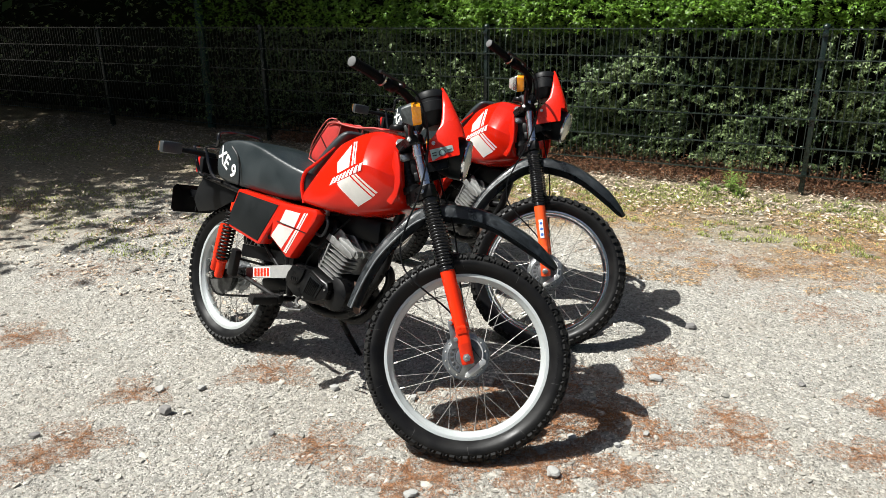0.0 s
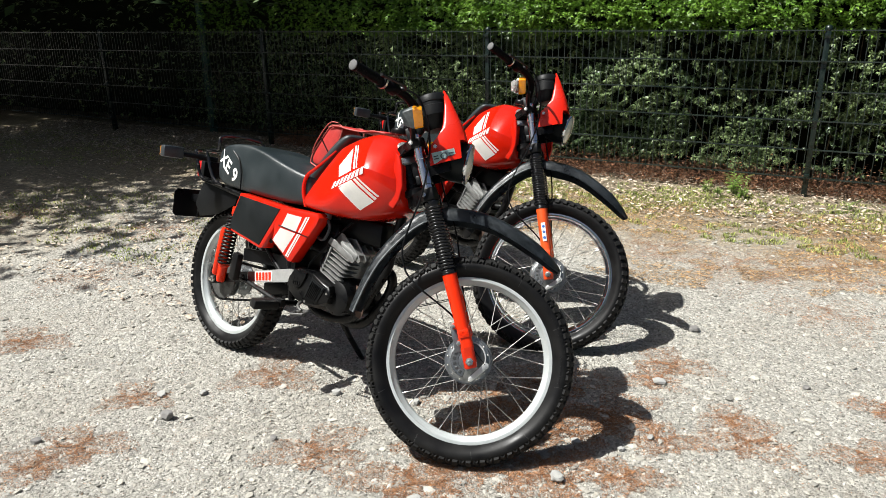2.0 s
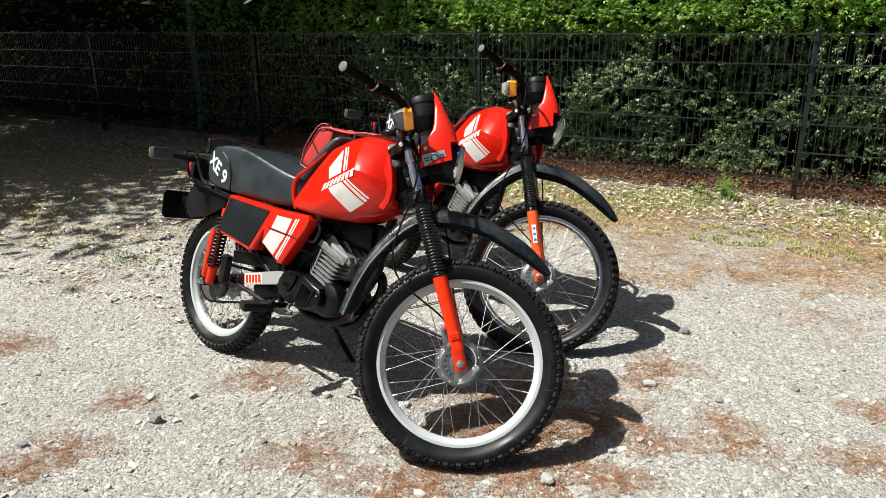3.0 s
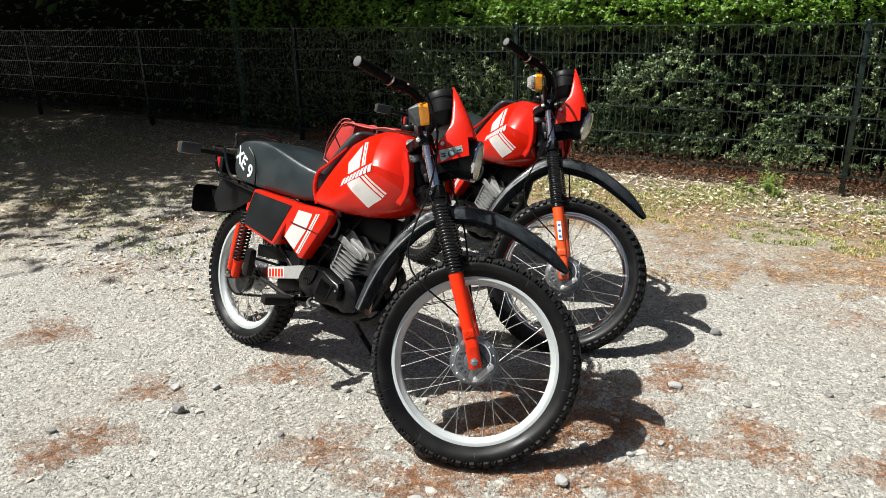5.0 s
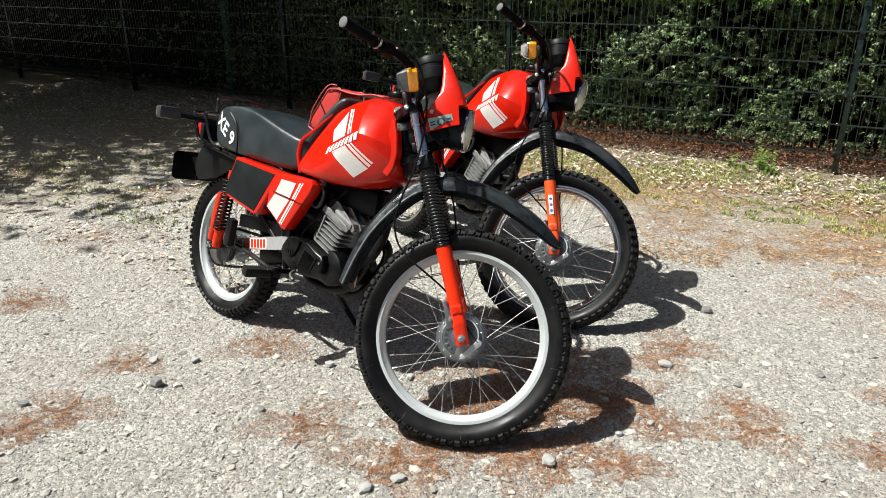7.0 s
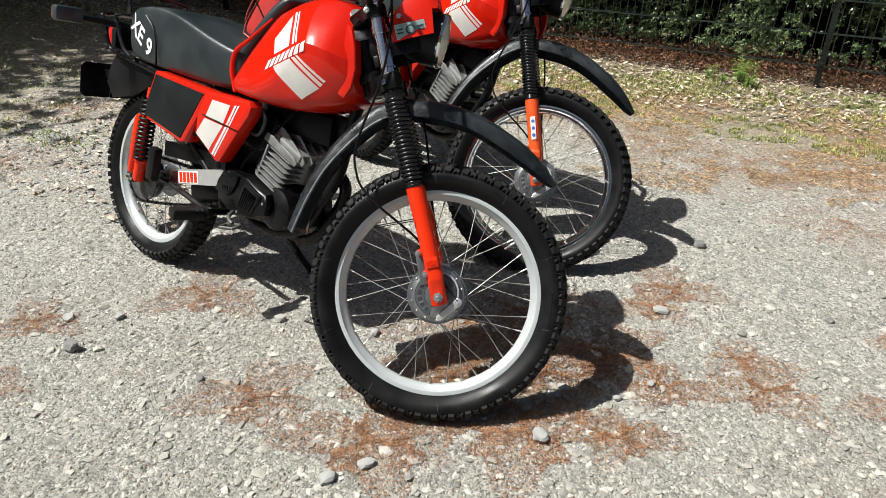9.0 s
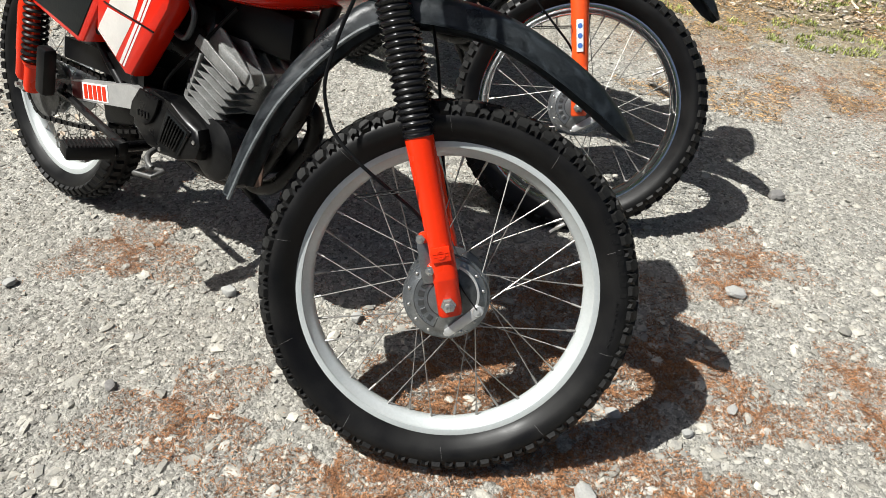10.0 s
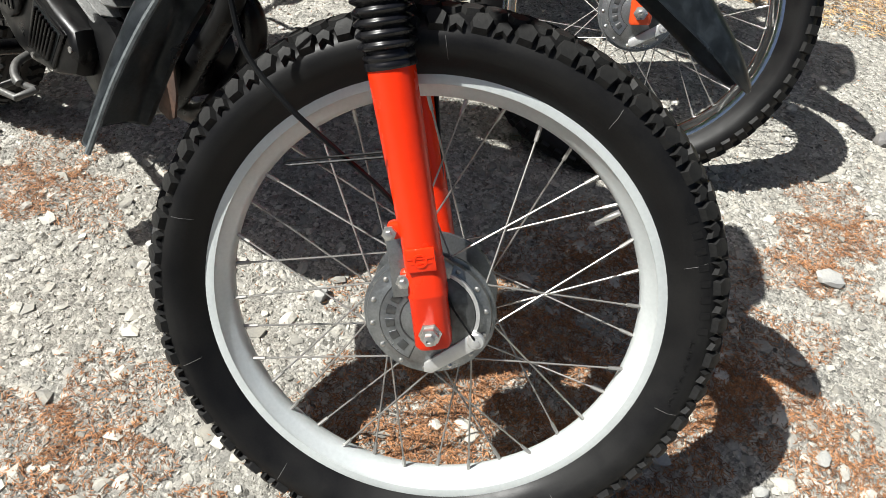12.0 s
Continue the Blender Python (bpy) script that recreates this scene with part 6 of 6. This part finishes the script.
    m = Matrix.Translation((0.138, 0, 0.594)) @ frame_of(look_out).to_4x4()
    lamp = steer("headlamp", lathe(bmesh.new(), [(0, -0.10), (0.035, -0.095), (0.055, -0.07), (0.064, -0.03), (0.064, 0.002), (0.062, 0.008), (0.057, 0.006), (0, 0.004)], m, 32), MATT_BLACK, "round headlamp in a black shell")
    part("headlamp_rim", lathe(bmesh.new(), [(0.058, 0.004), (0.0635, 0.004), (0.0655, 0.008), (0.063, 0.014), (0.057, 0.013)], m, 40, loop=True), CHROME, lamp)
    part("headlamp_glass", lathe(bmesh.new(), [(0.058, 0.008), (0.045, 0.016), (0.025, 0.021), (0, 0.0225)], m, 32), LENS, lamp, "ribbed glass lens")
    for y in (-0.06, 0.06):
        part("lamp_bracket", box(bmesh.new(), (0.05, y, 0.60), (0.08, 0.006, 0.06), 0.002), BLACK_METAL, lamp)
    m = Matrix.Translation((0.078, -0.012, 0.703)) @ pose(0, 0, 0, 0, 3)
    clock = steer("speedometer", lathe(bmesh.new(), [(0, 0.012), (0.030, 0.014), (0.042, 0.028), (0.047, 0.055), (0.049, 0.057), (0.049, 0.088), (0.047, 0.090), (0.047, 0.100), (0.049, 0.102), (0.049, 0.119), (0.045, 0.125), (0.041, 0.120), (0, 0.119)], m, 36), BLACK_PLASTIC, "round black speedometer")
    part("dial", lathe(bmesh.new(), [(0, 0.1195), (0.042, 0.1195), (0.042, 0.1205), (0, 0.1205)], m, 28), DARK_PRINT, clock)
    for sg in (-1, 1):
        steer("indicator_arm", tube(bmesh.new(), [(0.0, sg * 0.075, 0.69), (0.008, sg * 0.13, 0.702), (0.018, sg * 0.18, 0.714)], 0.008, 10), BLACK_PLASTIC)
        c = V(-0.014, sg * 0.225, 0.728) if second else V(0.024, sg * 0.198, 0.718)
        tip = LEVEL @ Euler((0, radians(-6), 0)).to_matrix()
        shell = [[c + tip @ V(x, y * s, z * s + 0.004 * (1 - s)) for y, z in ((-0.021, -0.026), (-0.018, -0.029), (0.018, -0.029), (0.021, -0.026), (0.021, 0.026), (0.018, 0.029), (-0.018, 0.029), (-0.021, 0.026))] for x, s in ((-0.030, 0.62), (-0.028, 0.68), (-0.006, 0.98), (0.001, 1.03))]
        ind = steer("front_indicator", loft(bmesh.new(), shell), WORN_EDGE if not second else CHROME, "indicator with amber lens", smooth=20)
        lens = [[c + tip @ V(x, y * s, z * s) for y, z in ((-0.022, -0.024), (-0.017, -0.030), (0.017, -0.030), (0.022, -0.024), (0.022, 0.024), (0.017, 0.030), (-0.017, 0.030), (-0.022, 0.024))] for x, s in ((0.001, 1.0), (0.003, 1.02), (0.022, 0.98), (0.027, 0.90), (0.029, 0.5))]
        lens = part("indicator_lens", loft(bmesh.new(), lens), AMBER, ind, "amber lens", smooth=25)
        for k in (-1, 1):
            part("lens_rib", box(bmesh.new(), c + tip @ V(0.013, 0, 0.012 * k), (0.022, 0.0448, 0.0014), 0.0004, tip), AMBER, lens)

    # handlebar
    bar = [(-0.092, -0.345, 0.856), (-0.040, -0.245, 0.834), (-0.010, -0.20, 0.817), (0.020, -0.145, 0.797), (0.026, -0.10, 0.772), (0.010, -0.06, 0.742), (0.0, -0.035, 0.734), (0.0, 0, 0.733)]
    full = smooth_path([V(*p) for p in bar] + [V(p[0], -p[1], p[2]) for p in reversed(bar[:-1])], 5)
    handle = steer("handlebar", tube(bmesh.new(), full, 0.0125, 12), BAR_BLACK, "black tubular handlebar")
    part("bar_clamp", box(box(bmesh.new(), (-0.002, -0.035, 0.715), (0.035, 0.026, 0.052), 0.006), (-0.002, 0.035, 0.715), (0.035, 0.026, 0.052), 0.006), BLACK_METAL, handle)
    for sg in (-1, 1):
        f = lambda x, y, z: V(x, sg * y, z)  # noqa: E731
        d = f(-0.092, 0.345, 0.856) - f(-0.036, 0.238, 0.832)
        m = Matrix.Translation(f(-0.036, 0.238, 0.832)) @ frame_of(d).to_4x4()
        prof = [(0.0, 0), (0.020, 0.0), (0.020, 0.006), (0.0148, 0.008)]
        for k in range(14):
            z = 0.01 + k * 0.0078
            prof += [(0.0148, z), (0.0138, z + 0.001), (0.0138, z + 0.0018), (0.0148, z + 0.0028)]
        grip = part("grip", lathe(bmesh.new(), prof + [(0.0158, 0.117), (0.0158, 0.122), (0.0150, 0.124), (0, 0.124)], m, 20), BAR_BLACK, handle, "black rubber grip")
        part("grip_end", lathe(bmesh.new(), [(0.0148, 0.123), (0.0148, 0.126), (0.012, 0.128), (0, 0.1275)], m, 20), material("grey_rubber", (0.13, 0.13, 0.13), rough=0.8, spec=0.2), grip, "grey grip end")
        part("grip_collar", lathe(bmesh.new(), [(0.016, -0.007), (0.0205, -0.006), (0.0205, 0.001), (0.016, 0.001)], m, 20), STEEL, grip, "bright metal collar")
        part("switch_housing", box(bmesh.new(), f(-0.014, 0.206, 0.818), (0.033, 0.046, 0.034), 0.009, Euler((sg * radians(6), 0, sg * radians(22))).to_matrix(), 3), BAR_BLACK, handle)
        lever = [f(0.0, 0.185, 0.812), f(0.03, 0.20, 0.806), f(0.035, 0.25, 0.808), f(0.0, 0.32, 0.825), f(-0.015, 0.35, 0.83)]
        if sg < 0:
            lever = [f(0.0, 0.185, 0.822), f(0.022, 0.20, 0.806), f(0.020, 0.25, 0.800), f(-0.025, 0.33, 0.815)]
        part("lever", tube(bmesh.new(), lever, [0.006, 0.0055, 0.0042, 0.0038, 0.0055], 8, 4), ALUMINIUM if sg > 0 else BLACK_PLASTIC, handle)
    # cables and small brackets
    for k, pts in enumerate(([(0.0, -0.17, 0.83), (0.05, -0.12, 0.80), (0.055, -0.095, 0.70), (0.03, -0.10, 0.60), (-0.02, -0.098, 0.50), (-0.072, -0.092, 0.43), (-0.108, -0.088, 0.37), (-0.116, -0.085, 0.324), (-0.111, -0.085, 0.287), (-0.085, -0.082, 0.240), (-0.048, -0.075, 0.19), (-0.016, -0.066, 0.145), (0.004, -0.058, 0.10)],
                             [(0.0, -0.16, 0.82), (0.04, -0.10, 0.79), (0.03, -0.05, 0.72), (-0.05, -0.05, 0.66), (-0.10, -0.02, 0.60)],
                             [(0.0, 0.16, 0.82), (0.05, 0.10, 0.80), (0.03, 0.05, 0.70), (-0.06, 0.02, 0.62), (-0.12, 0.02, 0.56)],
                             [(0.09, -0.018, 0.70), (0.07, -0.02, 0.64), (0.05, 0.03, 0.56), (0.055, 0.05, 0.40), (0.03, 0.055, 0.2), (0.02, 0.05, 0.05)])):
        steer("cable", tube(bmesh.new(), pts, 0.0029, 7, 6), BLACK_PLASTIC, "black sheathed control cable")
    bm = tube(bmesh.new(), [(-0.010, -0.078, 0.189), (-0.10, -0.080, 0.193), (-0.105, -0.080, 0.191), (-0.10, -0.080, 0.189), (-0.010, -0.078, 0.1845)], 0.0013, 6)
    steer("cable_guide", bm, BLACK_METAL)
    return bike, mask


def placed(x, y, z, heading, lean):
    return Matrix.Translation((x, y, z)) @ pose(0, 0, 0, 0, 0, heading) @ pose(0, 0, 0, -lean)


FIRST = Matrix(((0.8174, 0.5589, 0.1399, -1.0277), (-0.5757, 0.7835, 0.2338, 0.686), (0.0211, -0.2716, 0.9622, -0.0045), (0, 0, 0, 1)))
first, first_mask = motorcycle(FIRST, FORK, "red enduro motorcycle with black seat leaning on its side stand")
second, _ = motorcycle(placed(-0.505, 1.736, 0.0, -51.4, 13.8), FORK_SECOND, "second red enduro motorcycle with chrome rims parked beside the first", True)

def tyre_word(text, size, radius, middle, y, hub):
    """Raised letters bent round the tyre's outer wall."""
    cu = bpy.data.curves.new("text", "FONT")
    cu.body, cu.size, cu.extrude, cu.space_character = text, size, 0.0006, 1.5
    cu.align_x = "CENTER"
    ob = new("text", cu)
    me = bpy.data.meshes.new_from_object(ob.evaluated_get(bpy.context.evaluated_depsgraph_get()))
    bpy.data.objects.remove(ob)
    bm = bmesh.new()
    bm.from_mesh(me)
    bpy.data.meshes.remove(me)
    for v in bm.verts:
        a, r = middle - v.co.x / radius, radius + v.co.y
        v.co = V(r * math.cos(a), y - v.co.z, r * math.sin(a))
    return part("tyre_word", bm, RUBBER, hub, "raised word ENDURO", smooth=0)


for ob in first.children:
    if ob.name.startswith("front_wheel"):
        tyre_word("ENDURO", 0.015, 0.2735, radians(-20), -0.0432, ob)
        for k in range(10):
            a = radians(36 * k + 5)
            pts = [(0.2640, -0.0345), (0.2675, -0.0388), (0.279, -0.0441), (0.288, -0.0434)]
            part("mould_line", tube(bmesh.new(), [V(r * math.cos(a + 0.006 * i), y, r * math.sin(a + 0.006 * i)) for i, (r, y) in enumerate(pts)], 0.00030, 4), MOULD_LINE, ob)
        for k in range(8):
            a = radians(16 - 3.6 * k)
            part("tyre_mark", box(bmesh.new(), (0.2835 * math.cos(a), -0.0436, 0.2835 * math.sin(a)), (0.010, 0.0016, 0.007), 0, Euler((0, -a, 0)).to_matrix()), RUBBER, ob)

# sticker on the first one's mask, bag on its tank

def mask_patch(quad, off):
    bm = bmesh.new()
    q = [Vector(p) for p in quad]
    v = []
    for j in range(3):
        row = []
        for i in range(7):
            u, w = i / 6, j / 2
            p = (q[0] * (1 - u) + q[1] * u) * (1 - w) + (q[3] * (1 - u) + q[2] * u) * w
            row.append(bm.verts.new((p.x, p.y - off, p.z)))
        v.append(row)
    for a, b in zip(v, v[1:]):
        for i in range(6):
            bm.faces.new((a[i], a[i + 1], b[i + 1], b[i]))
    bmesh.ops.solidify(bm, geom=list(bm.faces), thickness=0.0008)
    return bm


part("sticker", mask_patch(((0.046, -0.0965, 0.594), (0.116, -0.0905, 0.594), (0.116, -0.0945, 0.627), (0.046, -0.1005, 0.627)), 0.003), STICKER, first_mask, "pale blue rectangular sticker")
part("sticker_ring", lathe(bmesh.new(), [(0.0075, 0), (0.011, 0), (0.011, 0.001), (0.0075, 0.001)], Matrix.Translation((0.081, -0.0990, 0.611)) @ pose(0, 0, 0, 90), 20, loop=True), DARK_PRINT, first_mask)
for dx in (-0.024, 0.024):
    for dz in (-0.004, 0.004):
        part("sticker_bar", box(bmesh.new(), (0.081 + dx, -0.0995 + dx * 0.086, 0.611 + dz), (0.014, 0.0012, 0.003), 0, Euler((0, 0, radians(5))).to_matrix()), DARK_PRINT, first_mask)


def tank_bag(at):
    """A soft red pouch with piped edges, standing behind the tank, its flap lying forward over the filler."""
    bag = thing("tank_bag", at, "soft crumpled red bag with pale piping lying on the tank", "bag")
    side = [(0.342, 0.800), (0.349, 0.832), (0.385, 0.885), (0.424, 0.936), (0.446, 0.947), (0.490, 0.944), (0.487, 0.905), (0.462, 0.855), (0.425, 0.806), (0.392, 0.786)]
    mid = V(sum(p[0] for p in side) / len(side), sum(p[1] for p in side) / len(side))
    rings = []
    for y, s in ((0.018, 0.62), (0.020, 0.97), (0.026, 1.0), (0.060, 1.03), (0.100, 1.0), (0.128, 0.96), (0.134, 0.6)):
        ring = []
        for k, (x, z) in enumerate(side):
            p = mid + (V(x, z) - mid) * s * (1 + 0.10 * noise.noise((y * 30, k * 0.9, 2.0)))
            ring.append(V(p.x, y + 0.004 * noise.noise((x * 40, z * 40, 5.0)), p.y))
        rings.append(ring)
    part("bag_body", loft(bmesh.new(), rings), BAG, bag, subdiv=2, smooth=60)
    for y in (0.021, 0.130):
        part("piping", tube(bmesh.new(), [(x, y, z) for x, z in side + side[:1]], 0.0026, 8, 4), PIPING, bag, "pale worn piping")
    sheet = [(0.428, 0.944), (0.470, 0.952), (0.530, 0.944), (0.600, 0.940), (0.660, 0.946), (0.715, 0.942)]
    rings = [[V(x, y, z + dz - 0.010 * (abs(y - 0.06) / 0.05) ** 2 + 0.004 * noise.noise((x * 20, y * 30, 1.0))) for y, dz in ((0.014, 0), (0.035, 0), (0.06, 0), (0.09, 0), (0.112, 0), (0.112, -0.004), (0.09, -0.004), (0.06, -0.004), (0.035, -0.004), (0.014, -0.004))] for x, z in sheet]
    part("flap", loft(bmesh.new(), rings), BAG, bag, subdiv=1, smooth=60)
    part("flap_piping", tube(bmesh.new(), [(x, 0.013, z - 0.008) for x, z in sheet], 0.0024, 8, 4), PIPING, bag, "pale worn piping")
    part("strap", loft(bmesh.new(), [[V(x + u * 0.009, y, z - u * 0.007) for u, y in ((-1, 0.0175), (1, 0.0175), (1, 0.0145), (-1, 0.0145))] for x, z in ((0.392, 0.893), (0.412, 0.872), (0.446, 0.838))]), BLACK_PLASTIC, bag, "dark webbing strap")
    part("loop", tube(bmesh.new(), [(0.350, 0.016, 0.836), (0.368, 0.012, 0.872), (0.410, 0.010, 0.930), (0.440, 0.012, 0.955), (0.475, 0.014, 0.955)], 0.0020, 6, 5), PIPING, bag)


tank_bag(FIRST)
